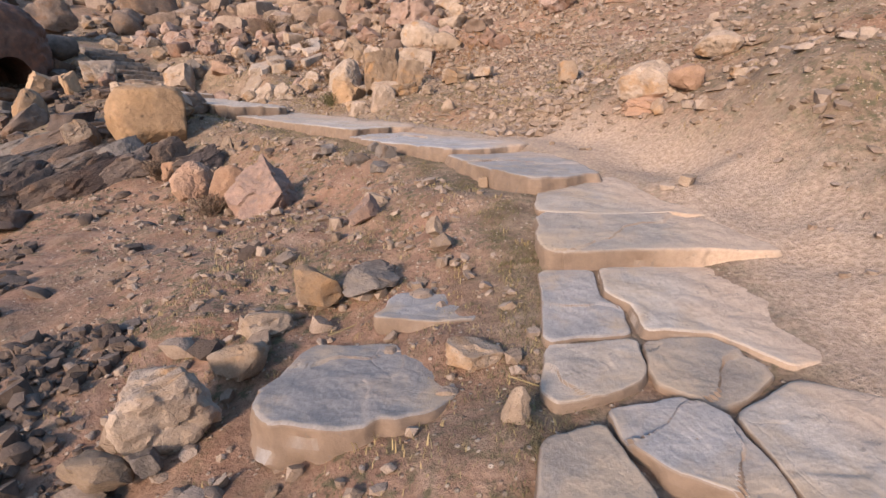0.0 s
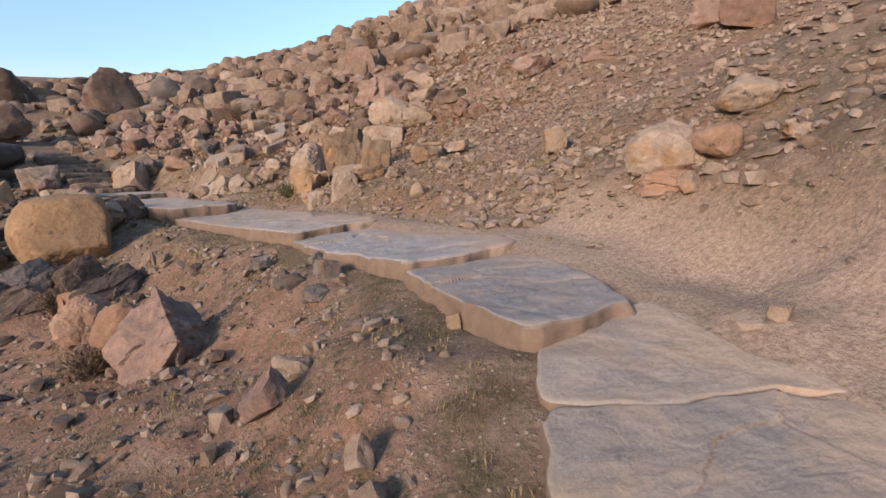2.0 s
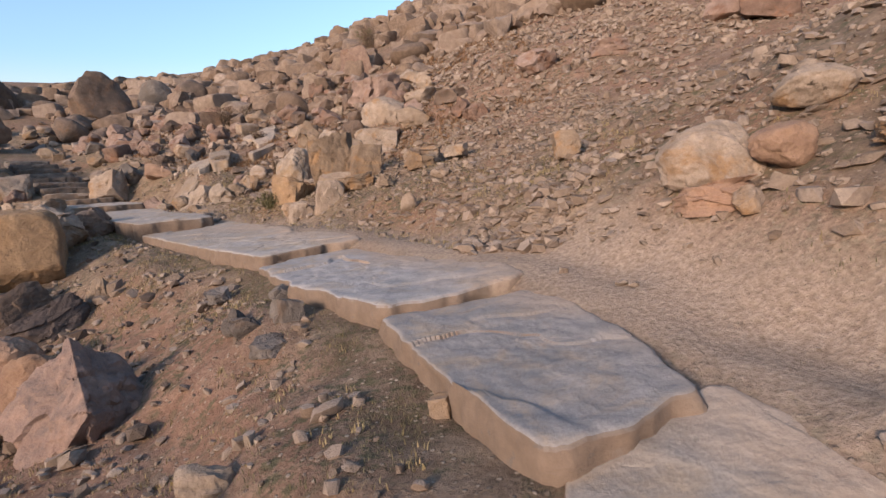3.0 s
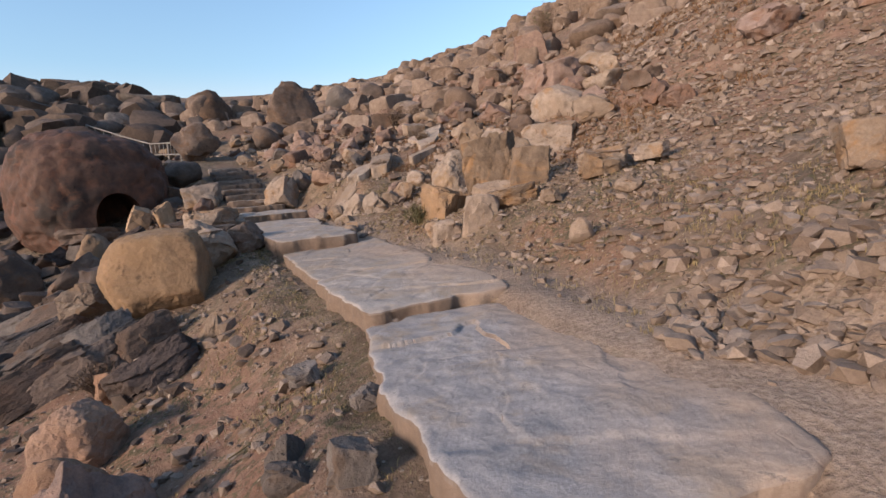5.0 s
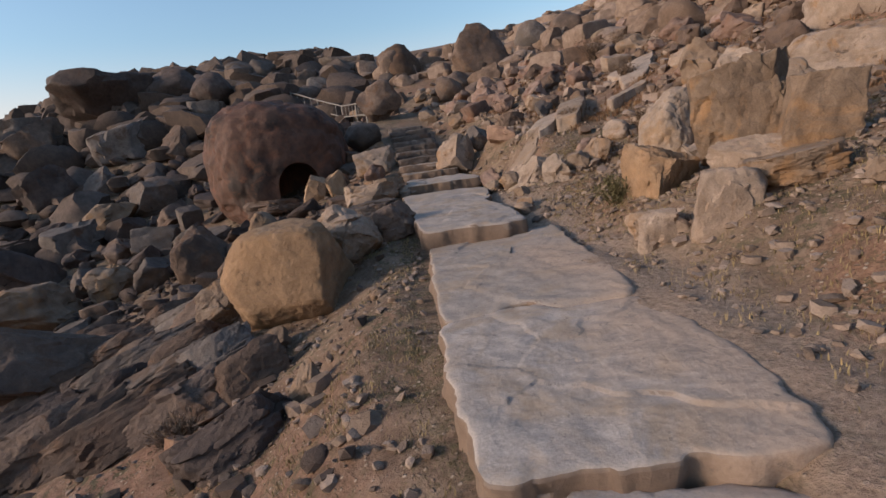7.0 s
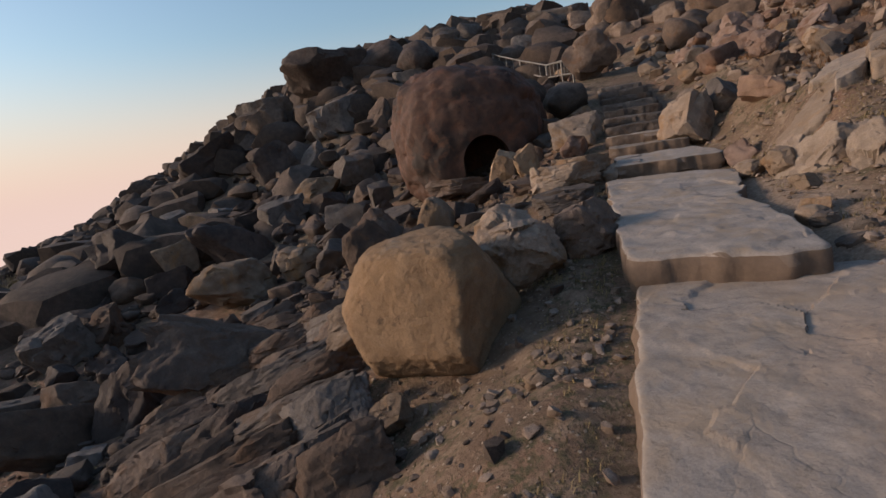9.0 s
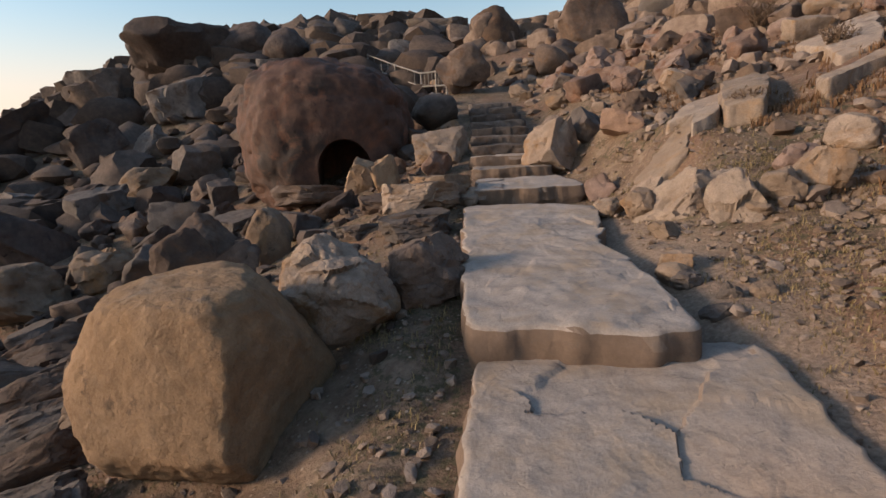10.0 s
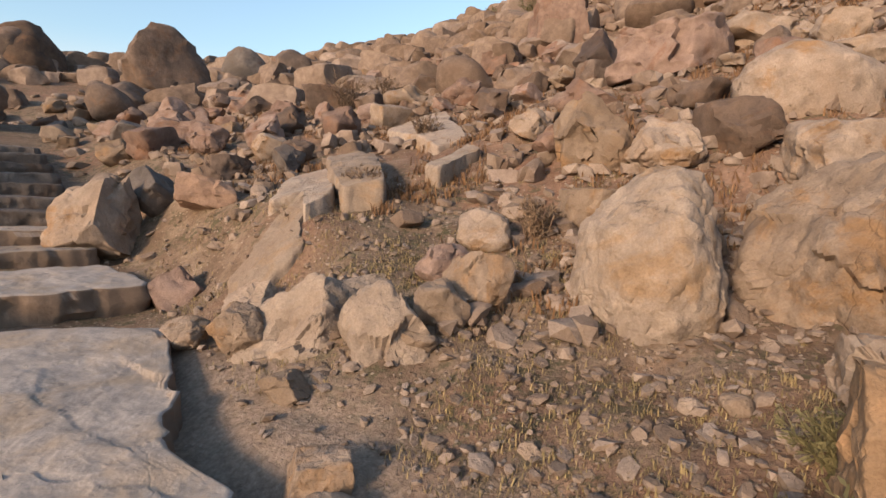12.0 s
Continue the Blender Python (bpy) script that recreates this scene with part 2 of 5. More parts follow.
# ---- the lie of the land ----
# the walked line: x, y and height of the step tops, from the start to the upper stair
TRAIL = np.array([(1.3, -6.0, -0.55), (1.3, 0.0, 0.05), (1.35, 2.0, 0.28), (1.45, 3.6, 0.55), (1.35, 4.9, 0.88), (0.65, 6.9, 1.12),
                  (-1.05, 9.5, 1.32), (-4.2, 12.9, 1.56), (-5.6, 14.2, 1.84), (-7.6, 16.2, 2.02), (-9.3, 17.5, 2.45), (-11.4, 19.5, 3.2), (-13.6, 21.5, 4.0), (-16.5, 23.6, 4.9)])
HILL = (0.3622, 0.0831, 0.2634, 0.166, 0.0273, 0.0058, -0.0286, 0.0157, 0.0128, -0.0296)
CENTRE = (-3.0, 10.0)
# local swells of the ground: x, y, spread, height
SWELLS = ((3, 6.4, 1.6, -0.06),
          (3.9, 5.4, 0.5, 0.4),
          (0.3, 13, 1.8, 0.25),
          (0.6, 16, 2, -0.72),
          (-2.6, 6.3, 1.6, -0.07),
          (-0.9, 4.4, 1.2, 0.31),
          (-6.4, 10, 1.8, 0.10),
          (-13, 15.5, 2.2, -0.16),
          (-17, 22.8, 3, -0.53),
          (-2.5, 16, 1.6, -0.49),
          (2.6, 2, 1.6, 0.49),
          (6.5, 8, 3, 1.31),
          (-1.5, 24, 3, -0.66),
          (-8.5, 20.8, 2, 0.18),
          (-12, 10, 4, -1.07),
          (-20, 14, 6, -2.55),
          (-4, 9.5, 1.3, 0.08),
          (-9, 14, 2, 0.24),
          (-5.7, 17.3, 0.9, 0.25),
          (-4.95, 15.8, 0.6, 0.15),
          (-44, 2.5, 9, -4.0))


def smooth(a, b, v):
    s = np.clip((v - a) / (b - a), 0.0, 1.0)
    return s * s * (3 - 2 * s)


def cone(x, y):
    dx, dy = x - CENTRE[0], y - CENTRE[1]
    q2 = dx * dx + dy * dy
    q, turn = np.sqrt(q2), np.arctan2(dy, dx)
    lim = 44.0 + 6.0 * np.exp(-((turn - 1.9) / 0.5) ** 2)
    q_soft = np.where(q < lim, q, lim + 10.0 * np.log1p((q - lim).clip(0) / 10.0) - 0.22 * (q - lim).clip(0))
    shrink = np.where(q > 0.01, q_soft / np.maximum(q, 0.01), 1.0)
    dx, dy, q2 = dx * shrink, dy * shrink, q2 * shrink * shrink
    r, s = np.sqrt(q2 + 9.0), q2 / (q2 + 9.0)
    c = HILL
    z = c[0] + c[1] * dx + c[2] * dy + c[3] * r
    for i, n in enumerate((2, 3, 4)):
        z = z + s * r * (c[4 + 2 * i] * np.cos(n * turn) + c[5 + 2 * i] * np.sin(n * turn))
    return z


def trail(x, y):
    """Signed distance from the walked line (right of it positive) and the height of the line there."""
    best = np.full(np.shape(x), 1e9)
    side, high = np.zeros(np.shape(x)), np.zeros(np.shape(x))
    for a, b in zip(TRAIL[:-1], TRAIL[1:]):
        ux, uy = b[0] - a[0], b[1] - a[1]
        k = np.clip(((x - a[0]) * ux + (y - a[1]) * uy) / (ux * ux + uy * uy), 0, 1)
        ox, oy = x - a[0] - k * ux, y - a[1] - k * uy
        d = np.hypot(ox, oy)
        near = d < best
        best = np.where(near, d, best)
        side = np.where(near, np.sign(ux * -oy + uy * ox), side)
        high = np.where(near, a[2] + k * (b[2] - a[2]), high)
    return best * side, high


def height(x, y):
    x, y = np.asarray(x, float), np.asarray(y, float)
    z = cone(x, y)
    for sx, sy, spread, up in SWELLS:
        z = z + up * np.exp(-((x - sx) ** 2 + (y - sy) ** 2) / (2 * spread * spread))
    gone = np.degrees(np.arctan2(y - CENTRE[1], x - CENTRE[0])) % 360.0
    z = z - 0.065 * smooth(160, 195, gone) * (1 - smooth(250, 300, gone)) * (np.hypot(x - CENTRE[0], y - CENTRE[1]) - 20.0).clip(0)
    d, high = trail(x, y)
    w = np.where(d < 0, smooth(-2.3, -0.75, d), 1 - smooth(0.9, 2.0, d))
    low = 0.028 + 0.005 * smooth(3.2, 3.6, y) + 0.15 * smooth(4.6, 5.6, y)
    bed = high - low - (0.03 + 0.01 * smooth(4.5, 6.5, y)) * smooth(0.62, 0.95, -d) + (low + 0.01) * smooth(0.2, 0.65, d) * (1 - smooth(12.2, 12.9, y)) + (0.07 + 0.06 * smooth(3.3, 3.7, y) * (1 - smooth(4.8, 5.6, y))) * smooth(0.42, 0.95, d) * smooth(2.4, 3.4, y) * (1 - smooth(12.0, 12.9, y)) + 0.13 * smooth(0.5, 0.95, d) * smooth(12.3, 12.9, y) * (1 - smooth(16.0, 17.0, y))
    return z + (bed - z) * w


# ---- shapes ----
def hash3(ix, iy, iz, seed):
    h = (ix.astype(np.int64) * 374761393 + iy.astype(np.int64) * 668265263 + iz.astype(np.int64) * 2147483647 + seed * 144665) & 0x7FFFFFFF
    h = ((h ^ (h >> 13)) * 1274126177) & 0x7FFFFFFF
    return ((h ^ (h >> 16)) & 0xFFFF) / 65535.0


def value_noise(p, seed=0):
    """Smooth noise in -1..1 at the points p (n x 3)."""
    i = np.floor(p)
    f = p - i
    f = f * f * (3 - 2 * f)
    i = i.astype(np.int64)
    total = 0.0
    for a in (0, 1):
        for b in (0, 1):
            for c in (0, 1):
                w = (f[:, 0] if a else 1 - f[:, 0]) * (f[:, 1] if b else 1 - f[:, 1]) * (f[:, 2] if c else 1 - f[:, 2])
                total = total + w * hash3(i[:, 0] + a, i[:, 1] + b, i[:, 2] + c, seed)
    return total * 2 - 1


def rough_noise(p, octaves=3, seed=0):
    total, size = 0.0, 1.0
    for k in range(octaves):
        total = total + value_noise(p * 2.0 ** k, seed + k * 17) * size
        size *= 0.5
    return total


BALLS = {}


def ball(level):
    if level not in BALLS:
        bm = bmesh.new()
        bmesh.ops.create_icosphere(bm, subdivisions=level, radius=1.0)
        bm.verts.ensure_lookup_table()
        BALLS[level] = (np.array([v.co[:] for v in bm.verts]), np.array([[v.index for v in f.verts] for f in bm.faces]))
        bm.free()
    return BALLS[level]


def rock_shape(seed, style, level):
    """Corners and faces of a weathered rock that fills a unit box: a ball cut by planes and roughened."""
    rng = np.random.default_rng(seed)
    v, faces = ball(level)
    v = v.copy()
    cuts = []

    def cut(n, d):
        n = np.array(n, float)
        cuts.append((n / np.linalg.norm(n), d))

    if style == "round":
        for _ in range(11):
            cut(rng.normal(size=3), rng.uniform(0.6, 0.86))
    elif style == "dome":
        for _ in range(7):
            cut(rng.normal(size=3), rng.uniform(0.8, 0.97))
    elif style == "block":
        a = rng.normal(size=(3, 3)) * 0.16 + np.eye(3)
        for k in range(3):
            cut(a[k], rng.uniform(0.5, 0.68))
            cut(-a[k] + rng.normal(size=3) * 0.12, rng.uniform(0.5, 0.68))
        for _ in range(5):
            cut(rng.normal(size=3), rng.uniform(0.72, 0.9))
    elif style in ("flat", "tilted"):
        cut((rng.normal() * 0.12, rng.normal() * 0.12, 1), 0.4)
        cut((rng.normal() * 0.12, rng.normal() * 0.12, -1), 0.4)
        for k in range(7):
            t = k * 0.9 + rng.uniform(-0.3, 0.3)
            cut((math.cos(t), math.sin(t), rng.normal() * 0.25), rng.uniform(0.6, 0.85))
    elif style == "wedge":
        cut((rng.uniform(-0.9, -0.4), -0.5, 0.75), rng.uniform(0.3, 0.42))
        cut((rng.uniform(0.6, 1.0), -0.45, 0.35), rng.uniform(0.42, 0.55))
        for _ in range(9):
            cut(rng.normal(size=3), rng.uniform(0.62, 0.85))
    elif style == "faced":
        cut((-0.38, -0.92, 0.1), 0.5)
        cut((0.94, -0.35, 0.0), 0.56)
        cut((-0.15, -0.2, 1), 0.74)
        cut((-0.1, -0.55, -0.8), 0.6)
        cut((-1.0, -0.55, 0.5), 0.78)
        cut((-1.0, -0.6, -0.5), 0.8)
        cut((0.55, -0.75, 0.65), 0.86)
        cut((0.6, -0.8, -0.7), 0.84)
        cut((1.0, 0.2, 0.75), 0.72)
        for _ in range(5):
            cut(rng.normal(size=3), rng.uniform(0.82, 0.95))
    elif style == "overhang":
        cut((-0.5, -0.5, -0.8), 0.28)
        cut((0.45, -0.7, -0.6), 0.35)
        cut((0.1, 0.1, 1), 0.5)
        for _ in range(8):
            cut(rng.normal(size=3), rng.uniform(0.65, 0.9))
    else:
        for _ in range(15):
            cut(rng.normal(size=3), rng.uniform(0.52, 0.82))
    for n, d in cuts:
        over = v @ n - d
        worn = {"round": 0.14, "faced": 0.06, "dome": 0.1, "block": 0.035, "angular": 0.045, "wedge": 0.035}.get(style, 0.03)
        over = (over + np.sqrt(over * over + worn * worn)) / 2 - worn * 0.12
        v = v - np.outer(np.where(over > 0, over * {"faced": 0.88, "round": 0.88, "dome": 0.7}.get(style, 0.96), 0), n)
    v = (v - (v.max(0) + v.min(0)) / 2) / (v.max(0) - v.min(0))
    amount = {"round": 0.045, "dome": 0.03, "faced": 0.018}.get(style, 0.042)
    out = v / np.linalg.norm(v, axis=1)[:, None].clip(0.05)
    v = v + out * (amount * rough_noise(v * 3.0 + seed % 97, 4 if level >= 4 else 2, seed % 991))[:, None]
    if style not in ("round", "faced", "dome") and level >= 2:
        k = 30 if level >= 4 else 12
        chips = rng.normal(size=(k, 3))
        chips /= np.linalg.norm(chips, axis=1)[:, None]
        jag = out + 0.08 * np.stack([rough_noise(v * 6 + 11 * a + seed % 71, 2, seed % 313 + a) for a in range(3)], 1) if level >= 4 else out
        own = np.argmax(jag @ chips.T, 1)
        off, lie = rng.uniform(-0.032, 0.022, k), rng.normal(size=(k, 3)) * 0.09
        v = v + (0.4 if style == "block" else 0.7) * out * (off[own] + ((out - chips[own]) * lie[own]).sum(1))[:, None]
    if style == "faced":
        v = v + out * (0.006 * value_noise(v * 46.0, 7) + 0.006 * value_noise(v * 27.0, 8))[:, None]
    if level >= 4 and style != "faced":
        pits = np.abs(rough_noise(v * 7.0 + seed % 59, 3, seed % 431))
        v = v + out * (0.014 * rough_noise(v * 12.0 + seed % 83, 3, seed % 577) - 0.03 * (0.25 - pits).clip(0) * 4 * 0.5)[:, None]
    return v, faces


def mesh_of(name, verts, faces, material, smooth_angle=38):
    me = bpy.data.meshes.new(name)
    verts = np.asarray(verts, np.float32)
    if isinstance(faces, np.ndarray):
        n, k = faces.shape
        me.vertices.add(len(verts))
        me.vertices.foreach_set("co", verts.ravel())
        me.loops.add(n * k)
        me.loops.foreach_set("vertex_index", faces.astype(np.int32).ravel())
        me.polygons.add(n)
        me.polygons.foreach_set("loop_start", np.arange(0, n * k, k, dtype=np.int32))
        me.update(calc_edges=True)
    else:
        me.from_pydata([tuple(map(float, v)) for v in verts], [], faces)
        me.update()
    me.materials.append(material)
    if smooth_angle:
        me.shade_smooth()
        me.set_sharp_from_angle(angle=radians(smooth_angle))
    return me


def part(name, mesh, parent, label=""):
    ob = new(name, mesh)
    ob.parent = parent
    return tagged(ob, label)


def turned(yaw, lean=0.0, pitch=0.0):
    return np.array(Euler((radians(pitch), radians(lean), radians(yaw))).to_matrix())


TAKEN = []
WORDS = {
    "pale": "pale fractured granite",
    "tan": "tan weathered granite", "ochre": "ochre granite", "pink": "pinkish brown granite", "grey": "grey granite", "brown": "brown weathered granite",
    "dark": "shade-darkened varnished granite", "orange": "rust-stained orange granite", "darkface": "split red granite with a dark face",
}
FORM = {
    "round": ("boulder", "rounded {} boulder lying on the dry slope"), "block": ("boulder", "squarish {} block resting on the stony slope"),
    "flat": ("slab", "flat {} slab lying on the dry slope"), "tilted": ("slab", "tilted {} slab leaning along the slope"),
    "wedge": ("boulder", "wedge-shaped {} rock standing in dry soil"), "angular": ("boulder", "angular {} rock half sunk in soil"),
    "faced": ("boulder", "large {} boulder with one broad sunlit face"), "overhang": ("boulder", "big overhanging {} boulder on the ridge"),
}


def rock(x, y, wide, deep, high, yaw, style, kind, lean=None, label="", z=None, pitch=None):
    """One rock of its own, bedded a little into the slope."""
    seed = int(abs(x * 7919 + y * 104729) * 10) % 1000003
    rng = np.random.default_rng(seed)
    far = math.hypot(x + 3, y - 10)
    level = 6 if wide > 0.6 and far < 8 else 5 if wide > 0.35 and far < 14 or far < 5 else 4
    v, faces = rock_shape(seed, style, level)
    v = v * (wide * 1.06, deep, high * 1.22)
    if lean is None:
        lean = rng.uniform(-34, -24) if style == "tilted" else rng.uniform(-6, 6)
    v = v @ turned(yaw + rng.uniform(-12, 12), lean, rng.uniform(-6, 6) if pitch is None else pitch).T
    low = v[:, 2].min()
    ground = float(height(x, y))
    base = min(ground, float(height(x - 0.3 * wide, y)), float(height(x, y - 0.3 * wide)))
    ob = new(FORM[style][0] if wide > 0.3 else "rock", mesh_of("rock", v, faces, STONE[kind]))
    ob.location = (x, y, (ground + base) / 2 - low - 0.16 * high if z is None else z - 0.08 * high)
    TAKEN.append((x, y, 0.5 * wide))
    return tagged(ob, label or FORM[style][1].format(WORDS[kind]), "boulder" if wide > 0.3 else "rock", "rocks on the hillside")


def slab(name, corners, thick, kind, label, seed, parent=None, wobble=0.035, rough=0.014, category="step", plates=0.013):
    """A natural flagstone with an uneven outline, a worn rim and a rough top; corners are x, y, z of its top, anticlockwise or not."""
    c = np.array(corners, float)
    if np.sum(c[:, 0] * np.roll(c[:, 1], -1) - np.roll(c[:, 0], -1) * c[:, 1]) < 0:
        c = c[::-1]
    for _ in range(2):
        c = np.stack([c * 0.92 + np.roll(c, -1, 0) * 0.08, c * 0.08 + np.roll(c, -1, 0) * 0.92], 1).reshape(-1, 3)
    gap = np.linalg.norm(np.roll(c, -1, 0) - c, axis=1)
    along = np.concatenate([[0], np.cumsum(gap)])
    n = int(np.clip(along[-1] / 0.028, 60, 260))
    s = np.linspace(0, along[-1], n, endpoint=False)
    closed = np.vstack([c, c[:1]])
    rim = np.stack([np.interp(s, along, closed[:, k]) for k in range(3)], 1)
    mid = rim.mean(0)
    flat = np.linalg.lstsq(np.c_[rim[:, :2] - mid[:2], np.ones(n)], rim[:, 2], rcond=None)[0]
    out = rim[:, :2] - mid[:2]
    out = out / np.linalg.norm(out, axis=1)[:, None]
    q = np.c_[rim[:, :2], np.full(n, seed)]
    bite = rough_noise(q * 2.3 + 5, 4, seed + 3)
    rim[:, :2] += out * (wobble * rough_noise(q * 4.2, 4, seed) + 0.004 * rough_noise(q * 15.0, 2, seed + 9) - 1.1 * wobble * smooth(0.25, 0.5, bite))[:, None]
    rng = np.random.default_rng(seed + 500)
    reach = np.ptp(rim[:, :2], axis=0)
    count = max(3, int(reach[0] * reach[1] * 2.2))
    cores = mid[:2] + (rng.random((count, 2)) - 0.5) * reach * 1.1
    lift, lies = rng.uniform(-plates, plates, count), rng.normal(size=(count, 2)) * plates * 0.5
    rings, steps = [], np.r_[np.linspace(0.02, 0.94, 60), 0.96, 0.975, 0.992, 1.0]
    for k in steps:
        p = mid[:2] + (rim[:, :2] - mid[:2]) * k
        z = flat[2] + (p - mid[:2]) @ flat[:2]
        pp = np.c_[p, np.zeros(n)]
        z = z + rough * 0.9 * rough_noise(pp * 1.1 + seed, 2, seed) + rough * 0.35 * rough_noise(pp * 7.0 + seed, 4, seed + 5)
        t = rough_noise(pp * 1.7 + seed, 4, seed + 51) * 3.5
        f = t - np.floor(t)
        z = z + rough * 0.18 * (np.floor(t) + smooth(0.38, 0.62, f)) * (1 - 0.5 * (k > 0.97))
        wob = p + 0.09 * np.c_[rough_noise(pp * 2.6 + seed, 3, seed + 31), rough_noise(pp * 2.6 + 40, 3, seed + 32)]
        own = np.argmin(((wob[:, None] - cores[None]) ** 2).sum(2), 1)
        z = z + lift[own] + ((p - cores[own]) * lies[own]).sum(1)
        drop = {0.96: 0.001, 0.975: 0.003, 0.992: 0.01, 1.0: 0.026}.get(float(k), 0.0)
        rings.append(np.c_[p, z - drop])
    top = rings[-1]
    for j in range(1, 8):
        d = thick * j / 7
        pp = np.c_[top[:, :2] * 6.5, np.full(n, d * 17 + seed)]
        push = 0.026 * rough_noise(pp, 3, seed + 21) + 0.03 * rough_noise(pp * 0.35, 2, seed + 22) + 0.006 - 0.05 * (j / 7) ** 2
        rings.append(np.c_[top[:, :2] + out * push[:, None], top[:, 2] - d])
    v = np.vstack([np.array([[mid[0], mid[1], flat[2]]]), *rings])
    a = np.arange(n)
    b = (a + 1) % n
    quads = [np.stack([1 + r * n + a, 1 + (r + 1) * n + a, 1 + (r + 1) * n + b, 1 + r * n + b], 1) for r in range(len(rings) - 1)]
    faces = [tuple(map(int, f)) for f in np.vstack(quads)] + [(0, int(1 + i), int(1 + j)) for i, j in zip(a, b)]
    me = mesh_of(name, v, faces, STONE[kind], 50)
    d, _ = trail(v[:, 0], v[:, 1])
    pp = np.c_[v[:, :2], np.zeros(len(v))]
    dusty = smooth(0.0, 0.75, d + 0.32 * rough_noise(pp * 1.3, 4, 77)) * (1 - smooth(12.3, 13.2, v[:, 1])) * (np.abs(d) < 1.6)
    me.attributes.new("drift", "FLOAT", "POINT").data.foreach_set("value", (0.92 * dusty).astype(np.float32))
    if parent:
        ob = part(name, me, parent, label)
        ob.matrix_parent_inverse = Matrix.Translation(-parent.location)
        return ob
    return tagged(new(name, me), label, category, "stone steps of the trail")


def laid_step(outline, pieces, thick, kind, label, seed, wobble=0.016, rough=0.012, uneven=0.012, plates=0.013):
    """A step of several fitted stones; the outline gives the slope of its top, the pieces are its stones in plan."""
    o = np.array(outline, float)
    mid = o.mean(0)
    lie = np.linalg.lstsq(np.c_[o[:, :2] - mid[:2], np.ones(len(o))], o[:, 2], rcond=None)[0]
    root = tagged(new("step"), label, "step", "stone steps of the trail")
    root.location = (mid[0], mid[1], mid[2] - thick)
    rng = np.random.default_rng(seed)
    for k, xy in enumerate(pieces):
        up = rng.uniform(-uneven, uneven)
        kinds = kind if isinstance(kind, str) else kind[k % len(kind)]
        slab("stone", [(x, y, lie[2] + (x - mid[0]) * lie[0] + (y - mid[1]) * lie[1] + up) for x, y in xy], thick, kinds, "", seed * 10 + k, root, wobble, rough, plates=plates)


def heap(name, places, shapes, material, label, category):
    """Many uncountable stones as one mesh: places are rows of x, y, z, sizes x 3, yaw, tilt."""
    vs, fs, start = [], [], 0
    for i, (x, y, z, a, b, c, yaw, tilt) in enumerate(places):
        v, f = shapes[i % len(shapes)]
        ca, sa, ct, st = math.cos(yaw), math.sin(yaw), math.cos(tilt), math.sin(tilt)
        p = v * (a, b, c)
        p = np.c_[p[:, 0] * ct + p[:, 2] * st, p[:, 1], -p[:, 0] * st + p[:, 2] * ct]
        p = np.c_[p[:, 0] * ca - p[:, 1] * sa + x, p[:, 0] * sa + p[:, 1] * ca + y, p[:, 2] + z]
        vs.append(p)
        fs.append(f + start)
        start += len(v)
    ob = new(name, mesh_of(name, np.vstack(vs), np.vstack(fs), material))
    return tagged(ob, label, category, kind="stuff")


# ---- ground ----
def graded(low, high, step, reach, growth=1.13):
    mids = list(np.arange(low, high + 1e-6, step))
    a, d = [low], step
    while a[-1] > low - reach:
        d *= growth
        a.append(a[-1] - d)
    b, d = [high], step
    while b[-1] < high + reach:
        d *= growth
        b.append(b[-1] + d)
    return np.array(a[:0:-1] + mids + b[1:])


def soil(x, y):
    """Height of the uneven soil, with its humps and hollows."""
    x, y = np.asarray(x, float), np.asarray(y, float)
    d, _ = trail(x, y)
    off = smooth(0.6, 1.3, np.abs(d))
    p = np.c_[x, y, np.zeros_like(x)]
    z = height(x, y) + off * (0.1 * rough_noise(p * 0.55, 3, 3) + 0.045 * rough_noise(p * 2.6, 4, 11)) + (1 - off) * 0.012 * rough_noise(p * 4, 2, 5)
    return np.maximum(z, -7.0 + 0.3 * rough_noise(p * 0.02, 2, 8))


def build_ground():
    xs, ys = graded(-14, 6, 0.085, 900), graded(-1, 19, 0.085, 900)
    gx, gy = np.meshgrid(xs, ys)
    x, y = gx.ravel(), gy.ravel()
    z = soil(x, y)
    d, _ = trail(x, y)
    p = np.c_[x, y, np.zeros_like(x)]
    nx, ny = len(xs), len(ys)
    i = (np.arange(ny - 1)[:, None] * nx + np.arange(nx - 1)[None]).ravel()
    faces = np.stack([i, i + 1, i + 1 + nx, i + nx], 1)
    ob = new("ground", mesh_of("ground", np.c_[x, y, z], faces, SOIL, 0))
    ob.data.shade_smooth()
    lane = smooth(0.3, 0.8, d) * (1 - smooth(1.3 - 0.25 * smooth(8, 9.5, y), 2.3 - 0.7 * smooth(8, 9.5, y), d)) * smooth(-1, 1, y) * (1 - smooth(15.2, 16.4, y))
    rust = np.maximum(smooth(-0.75, -1.5, d) * (1 - smooth(8.5, 11, y)), 0.8 * smooth(2.6, 4.5, d) * smooth(11.5, 15, y))
    ob.data.attributes.new("reddish", "FLOAT", "POINT").data.foreach_set("value", rust.astype(np.float32))
    ob.data.attributes.new("trodden", "FLOAT", "POINT").data.foreach_set("value", (lane * (0.95 - 0.25 * smooth(8.5, 10, y))).astype(np.float32))
    return tagged(ob, "dry reddish stony hillside soil with withered green patches", "ground", kind="structure")


build_ground()


# ---- steps of the trail ----
def flat(z, *xy):
    return [(x, y, z) for x, y in xy]


